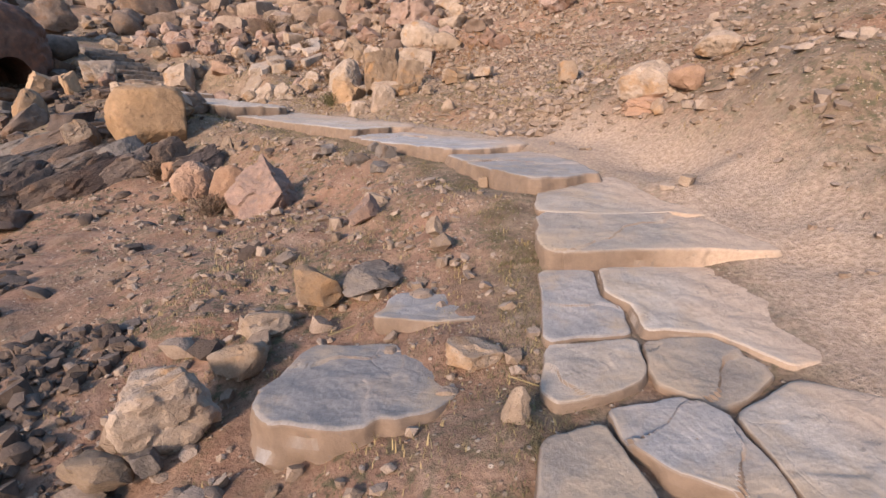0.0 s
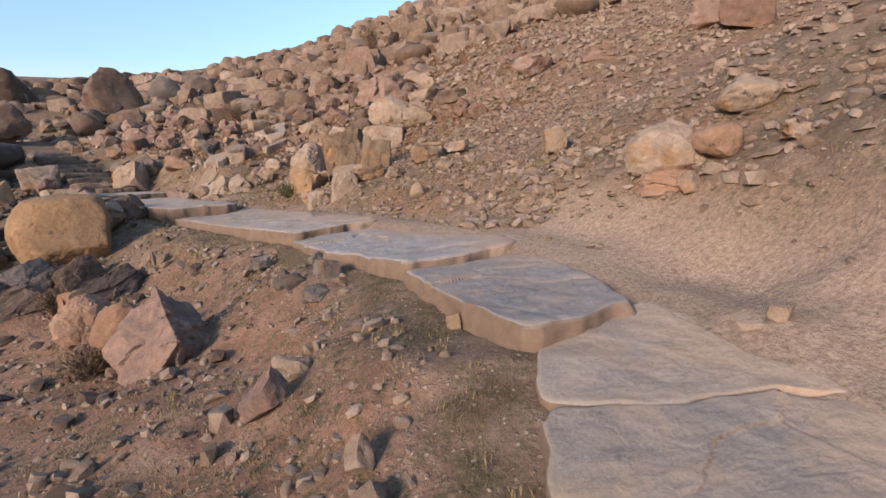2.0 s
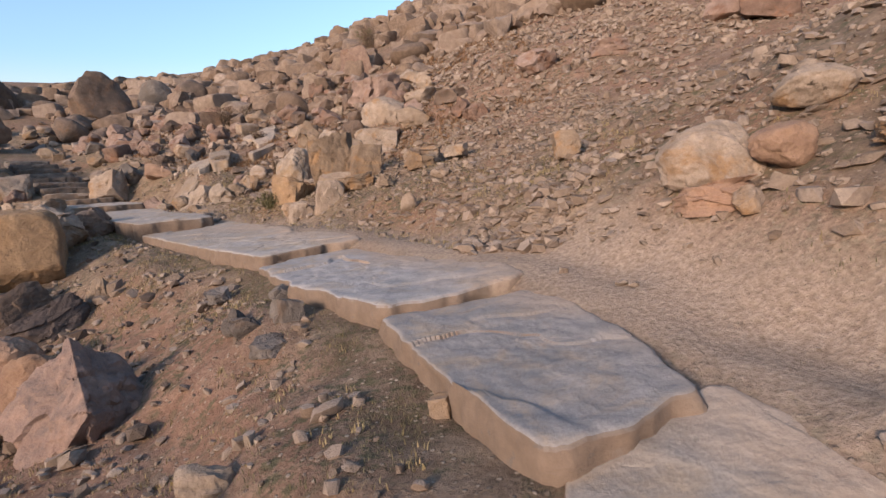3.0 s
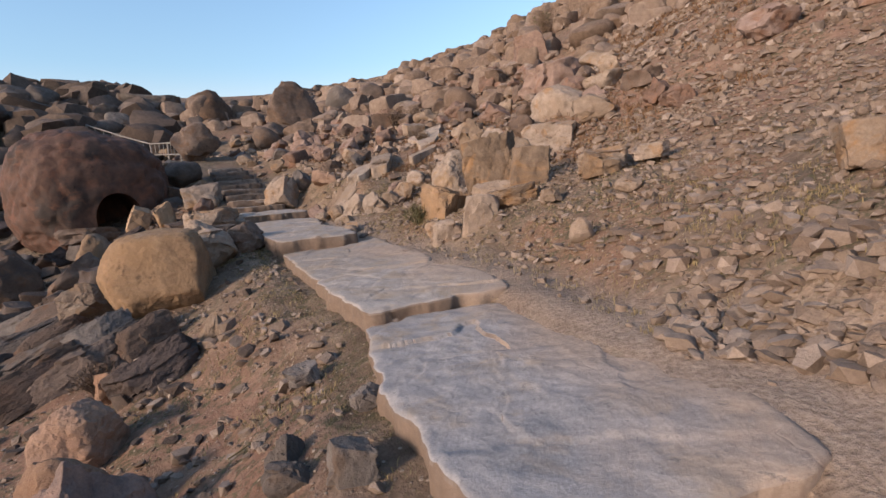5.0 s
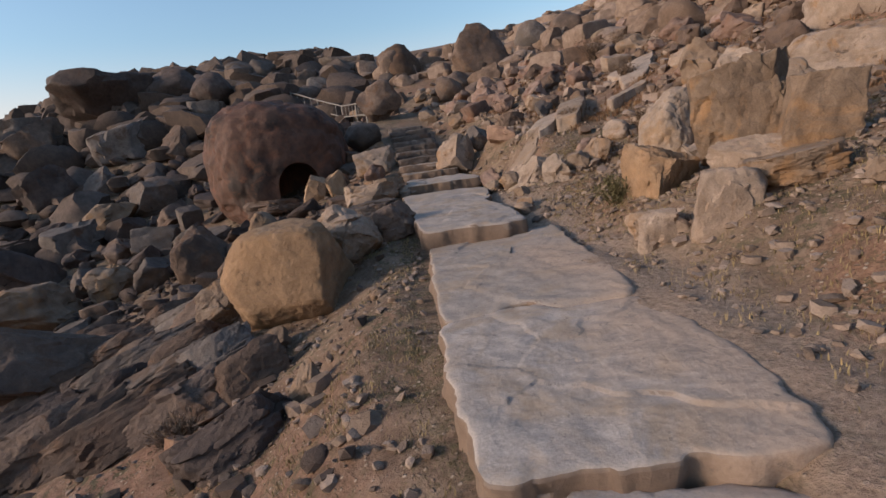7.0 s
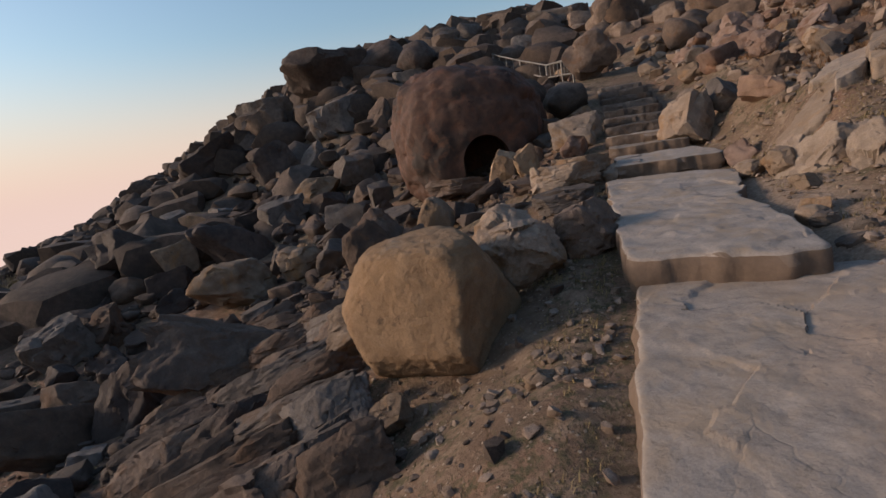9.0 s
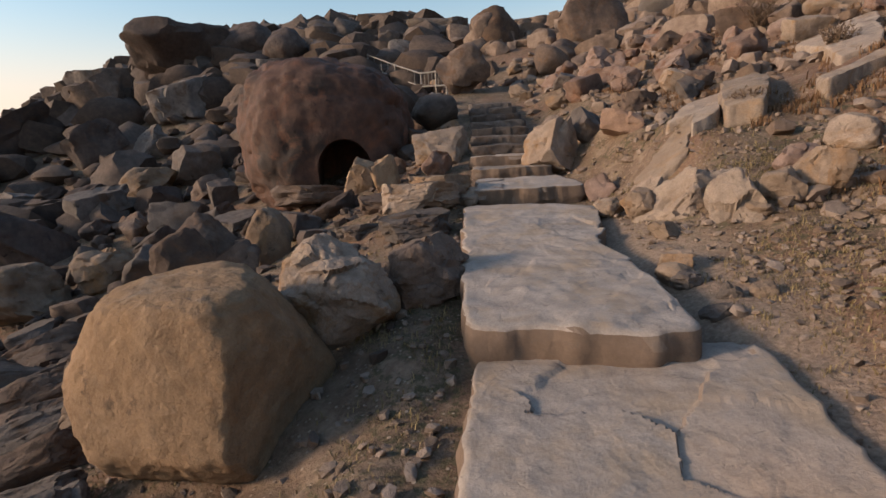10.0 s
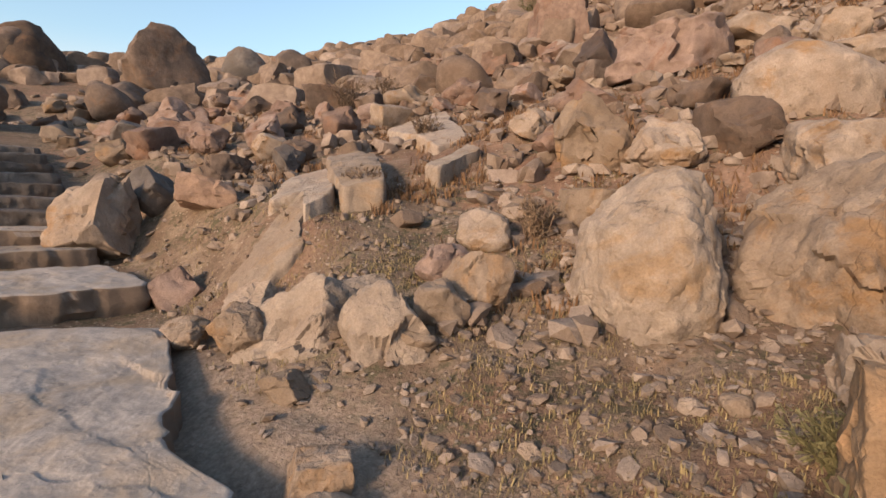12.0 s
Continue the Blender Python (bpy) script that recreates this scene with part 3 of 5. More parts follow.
STEP = "worn grey-tan stone step of the trail, dusted with soil"
laid_step([(0.4, 1.0, 0.2), (2.0, 1.0, 0.2), (2.1, 2.2, 0.335), (0.45, 2.2, 0.335)],
          [[(0.41, 1.8), (0.69, 1.94), (0.72, 1.78), (0.78, 1.5), (0.82, 0.2), (0.3, 0.2), (0.33, 1.5)],
           [(0.73, 2.0), (1.07, 2.08), (1.24, 1.92), (1.24, 1.5), (1.1, 1.45), (0.84, 1.62), (0.74, 1.78)],
           [(1.27, 1.99), (1.71, 2.28), (2.1, 2.1), (1.9, 0.3), (0.85, 0.2), (0.82, 1.5), (1.1, 1.42), (1.27, 1.5)]], 0.35, ("slab", "bluish", "slab"), "dusty fitted flagstones at the foot of the trail", 1)
laid_step([(0.5, 2.1, 0.32), (2.0, 2.1, 0.32), (2.36, 3.4, 0.52), (0.67, 3.4, 0.5)],
          [[(0.54, 2.52), (1.07, 2.59), (1.02, 2.3), (0.95, 2.18), (0.52, 2.05), (0.47, 2.17)],
           [(0.68, 3.48), (1.07, 3.48), (1.0, 3.09), (1.11, 2.92), (1.07, 2.63), (0.55, 2.56)],
           [(1.1, 3.5), (2.36, 3.5), (2.1, 2.4), (1.73, 2.33), (1.5, 2.64), (1.11, 2.63), (1.14, 2.92), (1.03, 3.1)],
           [(1.09, 2.59), (1.47, 2.61), (1.68, 2.32), (1.4, 2.12), (1.25, 2.03), (0.98, 2.17)]], 0.4, ("slab", "bluish", "slab", "slab"), "worn flagstones split by dark cracks", 2)
laid_step([(0.66, 3.44, 0.62), (2.4, 3.46, 0.68), (2.2, 4.5, 0.84), (1.75, 5.4, 0.96), (0.9, 4.92, 0.88)],
          [[(0.66, 3.44), (1.5, 3.5), (2.4, 3.46), (2.28, 4.1), (1.9, 4.25), (1.3, 4.2), (0.78, 4.3)], [(0.785, 4.31), (1.3, 4.21), (1.9, 4.26), (2.28, 4.12), (2.1, 4.7), (1.75, 5.4), (0.9, 4.92)]],
          0.42, "slab", "broad worn stone step dusted with soil", 3, 0.02)
slab("step", [(0.84, 4.8, 1.01), (1.2, 4.97, 1.0), (1.58, 5.2, 1.01), (1.55, 5.9, 1.05), (1.3, 7.2, 1.1), (0.03, 6.7, 1.04), (0.42, 5.75, 1.02)], 0.5, "bluish", "blue-grey worn stone step with a dusty edge", 9, None, 0.028)
slab("step", [(0.08, 6.68, 1.14), (0.7, 6.95, 1.16), (1.25, 7.36, 1.2), (0.95, 8.3, 1.25), (-0.35, 9.9, 1.27), (-1.66, 9.15, 1.2), (-0.85, 7.75, 1.17)], 0.5, "bluish", "blue-grey worn stone step split by thin cracks", 10, None, 0.028)
laid_step([(-1.6, 9.08, 1.31), (-0.48, 9.88, 1.4), (-3.5, 13.5, 1.58), (-4.75, 12.4, 1.5)],
          [[(-1.6, 9.08), (-1.05, 9.42), (-0.48, 9.88), (-0.95, 10.6), (-1.7, 11.3), (-2.2, 10.9), (-2.5, 10.95), (-2.95, 10.45), (-2.3, 9.75)],
           [(-2.96, 10.46), (-2.5, 10.965), (-2.2, 10.915), (-1.71, 11.31), (-3.75, 13.75), (-5.0, 12.65)]], 0.5, "slab", "long worn stone step with a chipped edge", 6, 0.03)
slab("step", [(-4.85, 12.38, 1.72), (-4.35, 12.85, 1.74), (-3.85, 13.3, 1.74), (-4.4, 13.85, 1.78), (-5.2, 14.5, 1.84), (-6.4, 16.1, 1.96), (-7.2, 15.85, 1.98), (-8.1, 15.4, 1.95), (-6.2, 13.65, 1.82)], 0.55, "slab", "rough broken natural rock step of the trail", 12, None, 0.06, 0.016, "step", 0.015)
slab("step", [(-8.2, 15.75, 2.14), (-7.7, 16.3, 2.14), (-7.15, 16.95, 2.14), (-8.1, 17.6, 2.22), (-9.1, 16.6, 2.22)], 0.4, "slab", "pale squared stone step of the trail", 13)
for k in range(9):
    cx, cy = np.interp(8.6 + k * 0.64, (8.6, 11.5, 14.4), (-8.9, -11.2, -13.6)), np.interp(8.6 + k * 0.64, (8.6, 11.5, 14.4), (17.3, 19.4, 21.5))
    z = 2.36 + 0.19 * k
    ux, uy = -0.72, 0.69
    rx, ry = 0.69, 0.72
    w = 0.72 - 0.015 * k
    slab("step", [(cx - rx * w, cy - ry * w, z), (cx + rx * w, cy + ry * w, z), (cx + rx * w + ux * 0.75, cy + ry * w + uy * 0.75, z + 0.02), (cx - rx * w + ux * 0.75, cy - ry * w + uy * 0.75, z + 0.02)],
         0.35, "grey" if k > 1 else "slab", "rough grey stone step of the upper stair", 20 + k, None, 0.03, 0.02)
slab("flagstone", flat(0.2, (-0.94, 2.21), (-0.82, 2.48), (-0.72, 2.8), (-0.3, 2.86), (0.04, 2.56), (0.3, 2.44), (-0.14, 2.05), (-0.42, 1.96), (-0.83, 1.99)), 0.3, "bluish", "large blue-grey flagstone lying beside the trail", 40, category="flagstone")
slab("flagstone", flat(0.33, (-0.42, 2.98), (-0.28, 3.4), (0.5, 3.45), (0.4, 3.05), (0.21, 2.92)), 0.25, "bluish", "grey flagstone lying beside the trail", 41, category="flagstone")


# ---- bare bedrock above the trail, split into plates ----
def bedrock(seed, *xy, lift=0.0):
    slab("rock_plate", [(x, y, float(height(x, y)) + 0.12 + lift) for x, y in xy], 0.6, "pale", "pale tan plate of fractured bedrock above the trail", seed, None, 0.05, 0.03, "bedrock")
    cx, cy = np.mean([p[0] for p in xy]), np.mean([p[1] for p in xy])
    TAKEN.append((cx, cy, 0.5))
    for x, y in xy:
        TAKEN.append((x * 0.8 + cx * 0.2, y * 0.8 + cy * 0.2, 0.38))


bedrock(201, (-6.17, 19.04), (-5.91, 19.52), (-5.55, 19.04), (-5.03, 17.52), (-5.44, 17.33), (-5.8, 18.11), lift=0.08)
bedrock(202, (-6.47, 18.47), (-6.16, 18.99), (-5.5, 17.36), (-5.71, 17.09), (-5.91, 17.6), (-6.21, 17.4))
bedrock(203, (-6.25, 16.7), (-6.17, 17.31), (-5.87, 17.59), (-5.51, 16.67), (-5.85, 16.4), (-6.07, 16.39), lift=-0.05)
bedrock(208, (-5.93, 21.19), (-5.05, 22.32), (-4.4, 19.69), (-4.81, 19.35), (-5.25, 20.25))
bedrock(209, (-4.79, 18.37), (-4.37, 19.35), (-4.2, 19.04), (-4.6, 18.19))

# ---- the hollowed boulder ----
def cave_boulder(x, y, z, yaw):
    v, faces = rock_shape(77, "dome", 6)
    v = v * (4.35, 4.0, 4.3)
    v[:, 1] += np.where(v[:, 1] < -1.35, (-1.35 - v[:, 1]) * 0.5, 0)
    v[:, 0] += np.where(v[:, 0] < -1.75, (-1.75 - v[:, 0]) * 0.35, 0)
    body = new("boulder", mesh_of("boulder", v, faces, STONE["cave"], 0))
    body.data.shade_smooth()
    prof = [(-0.6, -2.2), (0.6, -2.2)] + [(0.6 * math.cos(a), -0.5 + 0.62 * math.sin(a)) for a in np.linspace(0, math.pi, 13)]
    bm = bmesh.new()
    near = [bm.verts.new((0.42 + px, -3.0, pz)) for px, pz in prof]
    far = [bm.verts.new((0.42 + px * 0.9, 0.2, pz)) for px, pz in prof]
    n = len(prof)
    bm.faces.new(near)
    bm.faces.new(far[::-1])
    for i in range(n):
        bm.faces.new((near[i], far[i], far[(i + 1) % n], near[(i + 1) % n]))
    bmesh.ops.recalc_face_normals(bm, faces=bm.faces)
    me = bpy.data.meshes.new("hollow")
    bm.to_mesh(me)
    bm.free()
    cutter = new("hollow", me)
    mod = body.modifiers.new("hollow", "BOOLEAN")
    mod.operation, mod.object, mod.solver = "DIFFERENCE", cutter, "EXACT"
    cut = bpy.data.meshes.new_from_object(body.evaluated_get(bpy.context.evaluated_depsgraph_get()))
    body.modifiers.clear()
    body.data = cut
    bpy.data.objects.remove(cutter)
    body.data.set_sharp_from_angle(angle=radians(50))
    body.matrix_world = pose(x, y, z, 0, 0, yaw)
    TAKEN.append((x, y, 2.2))
    tagged(body, "huge dark red-brown boulder hollowed by an arched cave opening", "boulder")


cave_boulder(-14.3, 16.6, 2.95, 60)


# ---- railing on the upper stair ----
def railing():
    root = tagged(new("railing"), "weathered pale metal railing beside the upper stair", "railing")
    foot = [(-22.6, 23.35), (-20.5, 23.25), (-18.8, 23.2), (-17.5, 22.85), (-16.3, 22.3)]
    base = [(x, y, float(height(x, y)) + 0.05) for x, y in foot]
    root.location = base[0]
    bpy.context.view_layer.update()

    def bar(name, a, b, r):
        a, b = Vector(a) - root.location, Vector(b) - root.location
        bm = bmesh.new()
        bmesh.ops.create_cone(bm, cap_ends=True, segments=8, radius1=r, radius2=r, depth=(b - a).length)
        bmesh.ops.transform(bm, matrix=Matrix.Translation((a + b) / 2) @ (b - a).to_track_quat("Z", "Y").to_matrix().to_4x4(), verts=bm.verts)
        me = bpy.data.meshes.new(name)
        bm.to_mesh(me)
        bm.free()
        me.materials.append(STEEL)
        part(name, me, root)

    for x, y, z in base:
        bar("post", (x, y, z - 0.3), (x, y, z + 0.82), 0.04)
    for a, b in zip(base[:-1], base[1:]):
        for up in (0.78, 0.3):
            bar("rail", (a[0], a[1], a[2] + up), (b[0], b[1], b[2] + up), 0.032)
        for k in (0.25, 0.5, 0.75):
            p = [a[i] + (b[i] - a[i]) * k for i in range(3)]
            bar("baluster", (p[0], p[1], p[2] + 0.3), (p[0], p[1], p[2] + 0.78), 0.014)


railing()


# ---- the chief boulders: x, y, width, depth, height, turn; z is the middle ----
rock(-6.14, 11.24, 1.55, 1.35, 1.28, 62, "faced", "ochre", 3, "big ochre granite boulder with a broad sunlit face", 1.46)
rock(-6.2, 12.34, 0.84, 0.78, 0.7, 62, "angular", "tan", z=1.84)
rock(-6.06, 13.09, 0.8, 0.6, 0.5, 55, "angular", "brown", z=1.8)
rock(-11.98, 16.09, 0.64, 0.5, 0.7, 62, "block", "ochre", 4, "upright ochre stone block before the cave opening", 2.31)
rock(-10.98, 16.05, 0.52, 0.45, 0.68, 58, "block", "ochre", -4, "second upright ochre stone block before the cave", 2.33)
rock(-13.68, 19.57, 1.17, 0.95, 0.84, 48, "round", "grey", 0, "smooth grey egg-shaped boulder beside the stair", 3.73)
rock(-11.02, 17.46, 1.0, 0.8, 0.65, 50, "block", "tan", 0, "tan squarish boulder at the foot of the stair", 2.82)
rock(-8.75, 18.1, 0.95, 0.85, 0.9, 35, "wedge", "tan", 0, "", 2.72)
rock(-15.5, 29.15, 2.6, 2.2, 2.5, 35, "angular", "brown", -14, "tall brown pointed boulder on the skyline", 7.45)
rock(-2.92, 16.0, 0.95, 0.85, 1.12, -10, "round", "pale", 10, "tall pale granite boulder with a cracked side", 2.58)
rock(-1.72, 15.9, 1.3, 1.1, 1.2, -25, "wedge", "tan", 4, "large tan granite boulder with a sloping flat top", 2.66)
rock(-4.3, 9.33, 1.0, 0.62, 0.4, 62, "tilted", "dark", -22, "dark purplish flat slab sunk in the slope", 0.68, -30)
rock(-4.01, 9.91, 0.3, 0.2, 0.4, 50, "wedge", "tan", 0, "", 0.92)
rock(-2.35, 6.95, 0.92, 0.85, 0.84, 33, "wedge", "darkface", -18, "split red rock with a dark grey face", 0.52)
rock(-2.95, 7.35, 0.6, 0.55, 0.62, 30, "round", "orange", 0, "", 0.5)
rock(-3.9, 8.15, 0.66, 0.54, 0.6, 34, "round", "orange", z=0.5)
rock(-2.46, 14.05, 0.74, 0.66, 0.8, -20, "block", "ochre", 6, "squared ochre stone block with a bush beside it", 2.0)
rock(-1.4, 12.5, 0.52, 0.6, 0.6, 8, "block", "tan", 3, "squared pale tan stone block above the trail", 1.92)
rock(-0.98, 12.75, 0.68, 0.5, 0.24, 20, "flat", "tan", -8, "flat pale stone lying against a squared block", 2.16)
rock(-0.95, 12.72, 0.38, 0.4, 0.4, 5, "block", "pink", 0, "", 1.92)
rock(-1.6, 14.15, 0.9, 0.8, 0.95, 11, "block", "tan", -6, "large tan stone block with lichen on the slope", 2.72)
rock(-1.35, 13.55, 0.85, 0.4, 0.42, 4, "flat", "tan", 0, "low mossy ledge of stone under a block", 2.2)
rock(-0.86, 13.75, 0.56, 0.5, 0.72, 6, "block", "tan", 10, "upright pale stone block leaning on the slope", 2.56)
rock(0.11, 10.82, 0.25, 0.2, 0.24, -3, "round", "tan")
rock(-1.98, 12.6, 0.6, 0.48, 0.44, 18, "angular", "tan", 0, "", 1.66)
rock(-5.1, 15.85, 1.15, 0.75, 0.8, 20, "wedge", "pale", -8, "fractured pale tan outcrop of bedrock beside the trail", 2.0)
rock(-4.6, 15.55, 0.75, 0.55, 0.75, -25, "angular", "pale", 18, "fractured pale tan outcrop of bedrock beside the trail", 1.98)
rock(-2.1, 14.85, 0.62, 0.55, 0.46, -27, "angular", "tan", z=2.12)
rock(-4.49, 14.29, 0.28, 0.22, 0.17, 24, "round", "tan")
rock(-4.95, 15.35, 0.42, 0.3, 0.26, 30, "angular", "tan", 0, "", 1.82)
rock(-5.62, 15.75, 0.4, 0.35, 0.3, 20, "angular", "tan")
rock(-5.75, 16.2, 0.45, 0.4, 0.3, 30, "wedge", "tan")
rock(-4.25, 15.75, 0.35, 0.3, 0.28, 10, "angular", "tan")
rock(-5.05, 15.2, 0.28, 0.25, 0.16, 0, "angular", "tan")
rock(-4.3, 16.2, 0.4, 0.35, 0.3, 10, "angular", "pink")
rock(-7.4, 10.9, 0.8, 0.5, 0.55, 70, "wedge", "tan", -10)

# ridges of tilted bedding that run down the slope below the trail, one behind another
def bedding(lines, seed):
    rng = np.random.default_rng(seed)
    for ax, ay, bx, by in lines:
        span = math.hypot(bx - ax, by - ay)
        yaw = math.degrees(math.atan2(by - ay, bx - ax))
        rise = math.degrees(math.atan2(float(height(bx, by) - height(ax, ay)), span))
        k = 0.0
        while k < span - 0.3:
            long = min(rng.uniform(0.7, 1.7), span - k + 0.3)
            f = (k + long / 2) / span
            x, y = ax + (bx - ax) * f + rng.normal() * 0.05, ay + (by - ay) * f + rng.normal() * 0.05
            tall = rng.uniform(0.3, 0.46)
            rock(x, y, long * 1.1, rng.uniform(0.34, 0.5), tall, yaw + rng.normal() * 3, "tilted", ("brown", "brown", "dark", "grey")[int(rng.integers(4))], -rise, "long ridge of tilted brown bedrock on the slope", float(height(x, y)) + 0.1, -36 + rng.normal() * 6)
            k += long * 0.9


bedding(((-9.7, 8.0, -8.7, 10.3), (-9.1, 7.9, -8.1, 10.6), (-8.5, 8.0, -7.5, 10.5), (-7.95, 8.2, -6.95, 10.6), (-7.4, 8.3, -6.5, 10.4), (-6.9, 8.5, -6.1, 10.2), (-6.4, 8.6, -5.6, 10.0), (-5.9, 8.9, -5.3, 10.1),
         (-10.3, 8.2, -9.4, 10.8), (-10.9, 8.6, -9.9, 11.2), (-9.6, 10.4, -8.5, 11.6), (-8.6, 10.6, -7.6, 11.5), (-12.6, 8.4, -11.6, 10.8), (-13.6, 8.3, -12.5, 10.9)), 17)


# ---- single rocks: x, y, width, depth, height, turn ----
# beside the upper trail and the cave
rock(-8.66, 15.04, 1.10, 0.88, 0.41, 55, "flat", "tan")
rock(-9.07, 15.71, 0.78, 0.62, 0.31, 53, "flat", "tan")
rock(-8.70, 14.07, 0.69, 0.55, 0.19, 62, "flat", "grey")
rock(-13.08, 15.60, 1.70, 1.36, 0.40, 66, "flat", "brown")
rock(-8.42, 15.76, 0.45, 0.39, 0.27, 49, "angular", "tan")
rock(-9.12, 14.83, 0.87, 0.70, 0.30, 55, "flat", "brown")
rock(-8.75, 15.55, 0.86, 0.69, 0.40, 49, "flat", "tan")
rock(-7.87, 14.35, 0.87, 0.70, 0.29, 52, "flat", "grey")
# square stones and fallen rocks above the trail
rock(0.31, 13.04, 0.74, 0.59, 0.29, -1, "flat", "tan")
rock(0.94, 12.90, 0.44, 0.36, 0.19, -7, "flat", "tan")
rock(0.61, 11.74, 0.29, 0.25, 0.17, -5, "angular", "tan")
rock(1.67, 16.47, 0.65, 0.55, 0.45, -8, "angular", "pink")
rock(-0.35, 12.25, 0.26, 0.21, 0.15, 5, "flat", "tan")
# skyline
rock(-21.19, 29.75, 2.27, 1.93, 1.64, 42, "round", "brown")
rock(-14.24, 32.43, 1.69, 1.43, 1.53, 29, "round", "grey")
rock(-12.40, 32.50, 1.67, 1.42, 1.31, 26, "round", "brown")
rock(-31.30, 26.23, 2.01, 1.71, 1.27, 58, "round", "grey")
rock(-24.33, 25.91, 1.32, 1.12, 1.02, 51, "block", "grey")
rock(-25.49, 30.04, 3.04, 2.43, 1.22, 47, "flat", "grey")
rock(-31.06, 17.98, 4.41, 3.75, 2.88, 74, "overhang", "dark")
rock(-29.61, 20.94, 2.68, 2.28, 1.96, 68, "round", "dark")
rock(-26.87, 21.67, 2.21, 1.88, 1.88, 65, "round", "dark")
rock(-25.62, 20.51, 1.74, 1.39, 1.10, 66, "flat", "grey")
rock(-30.56, 26.98, 2.00, 1.70, 1.26, 59, "round", "grey")
rock(-23.36, 25.64, 1.31, 1.12, 0.89, 53, "round", "grey")
rock(-21.28, 29.36, 1.44, 1.23, 1.54, 44, "round", "brown")
rock(-15.29, 27.15, 1.24, 1.05, 0.77, 37, "round", "brown")
rock(-16.27, 23.00, 1.66, 1.41, 1.48, 47, "angular", "brown")
# boulder field past the cave
rock(-20.71, 13.88, 1.63, 1.38, 0.89, 78, "angular", "tan")
rock(-20.36, 15.21, 1.53, 1.30, 1.13, 74, "block", "grey")
rock(-19.93, 12.38, 1.49, 1.19, 0.87, 82, "flat", "grey")
rock(-14.92, 11.74, 1.11, 0.94, 0.74, 82, "angular", "tan")
rock(-15.42, 10.10, 1.99, 1.69, 1.10, 89, "angular", "tan")
rock(-10.5, 9.5, 2.3, 0.7, 1.1, 96, "tilted", "brown", 24, z=0.35, pitch=-38)
rock(-11.29, 8.09, 1.2, 0.9, 1.15, 103, "wedge", "dark", z=-0.24)
rock(-11.27, 7.08, 1.7, 0.5, 0.8, 109, "tilted", "brown", 22, z=-0.5, pitch=-38)
rock(-12.57, 13.05, 1.25, 1.0, 1.1, 73, "round", "brown", z=1.3)
rock(-11.7, 12.55, 0.95, 0.85, 0.95, 68, "round", "brown", -14, z=1.2)
rock(-10.3, 13.36, 0.72, 0.6, 0.85, 67, "round", "tan", z=1.64)
rock(-16.35, 7.26, 0.90, 0.77, 0.85, 101, "wedge", "brown")
rock(-16.14, 6.32, 1.23, 0.86, 0.98, 105, "tilted", "grey")
rock(-19.41, 9.01, 1.09, 0.92, 1.02, 93, "block", "tan")
rock(-18.2, 10.57, 2.6, 0.9, 0.9, 88, "tilted", "dark", 40, z=1.15, pitch=-30)
rock(-20.8, 8.2, 3.1, 1.3, 1.0, 96, "tilted", "dark", 28, z=1.0, pitch=-30)
rock(-19.22, 7.62, 1.04, 0.88, 0.66, 98, "round", "brown")
rock(-42.55, 16.43, 3.85, 3.08, 1.60, 81, "flat", "grey")
rock(-30.19, 14.48, 2.53, 1.77, 1.41, 81, "tilted", "brown")
rock(-25.96, 16.52, 2.25, 1.80, 1.50, 75, "flat", "grey")
rock(-23.82, 14.83, 1.36, 1.16, 1.09, 77, "wedge", "grey")
rock(-24.80, 13.08, 1.83, 1.28, 1.15, 82, "tilted", "dark")
rock(-29.42, 11.09, 3.13, 2.19, 1.30, 88, "tilted", "dark")
rock(-23.61, 17.85, 1.18, 1.01, 1.30, 70, "wedge", "brown")
rock(-51.58, 0.35, 2.62, 2.23, 2.01, 101, "round", "dark")
rock(-47.89, -1.47, 2.38, 2.03, 1.99, 104, "round", "dark")
rock(-46.28, 10.81, 1.53, 1.30, 2.13, 89, "wedge", "grey")
rock(-16.85, 14.84, 0.75, 0.64, 0.65, 71, "block", "grey")
rock(-24.74, 9.08, 0.86, 0.73, 0.73, 92, "block", "grey")
# ledges below the trail
rock(-5.50, 10.51, 0.33, 0.28, 0.22, 80, "wedge", "tan")
rock(-4.44, 11.20, 0.23, 0.20, 0.17, 60, "angular", "tan")
rock(-4.71, 9.09, 0.32, 0.27, 0.30, 61, "angular", "orange")
# outcrop above the trail
rock(-0.91, 17.2, 1.15, 0.95, 0.78, 4, "block", "tan", z=3.3)
rock(-0.8, 18.5, 1.3, 1.05, 0.98, 3, "round", "tan", z=4.12)
rock(-1.23, 21.69, 1.87, 1.49, 0.84, -16, "flat", "pink")
rock(-1.97, 24.30, 0.99, 0.84, 0.83, -9, "wedge", "dark")
rock(-2.60, 27.45, 1.67, 1.42, 1.25, -5, "block", "pink")
rock(-2.96, 18.29, 0.76, 0.64, 0.69, -9, "angular", "tan")
rock(-2.37, 17.87, 0.69, 0.59, 0.55, -15, "angular", "tan")
rock(-4.07, 16.04, 0.46, 0.39, 0.37, 4, "angular", "tan")
rock(-4.04, 16.88, 0.44, 0.38, 0.32, 3, "round", "tan")
rock(-3.14, 17.15, 0.47, 0.40, 0.32, -9, "block", "tan")
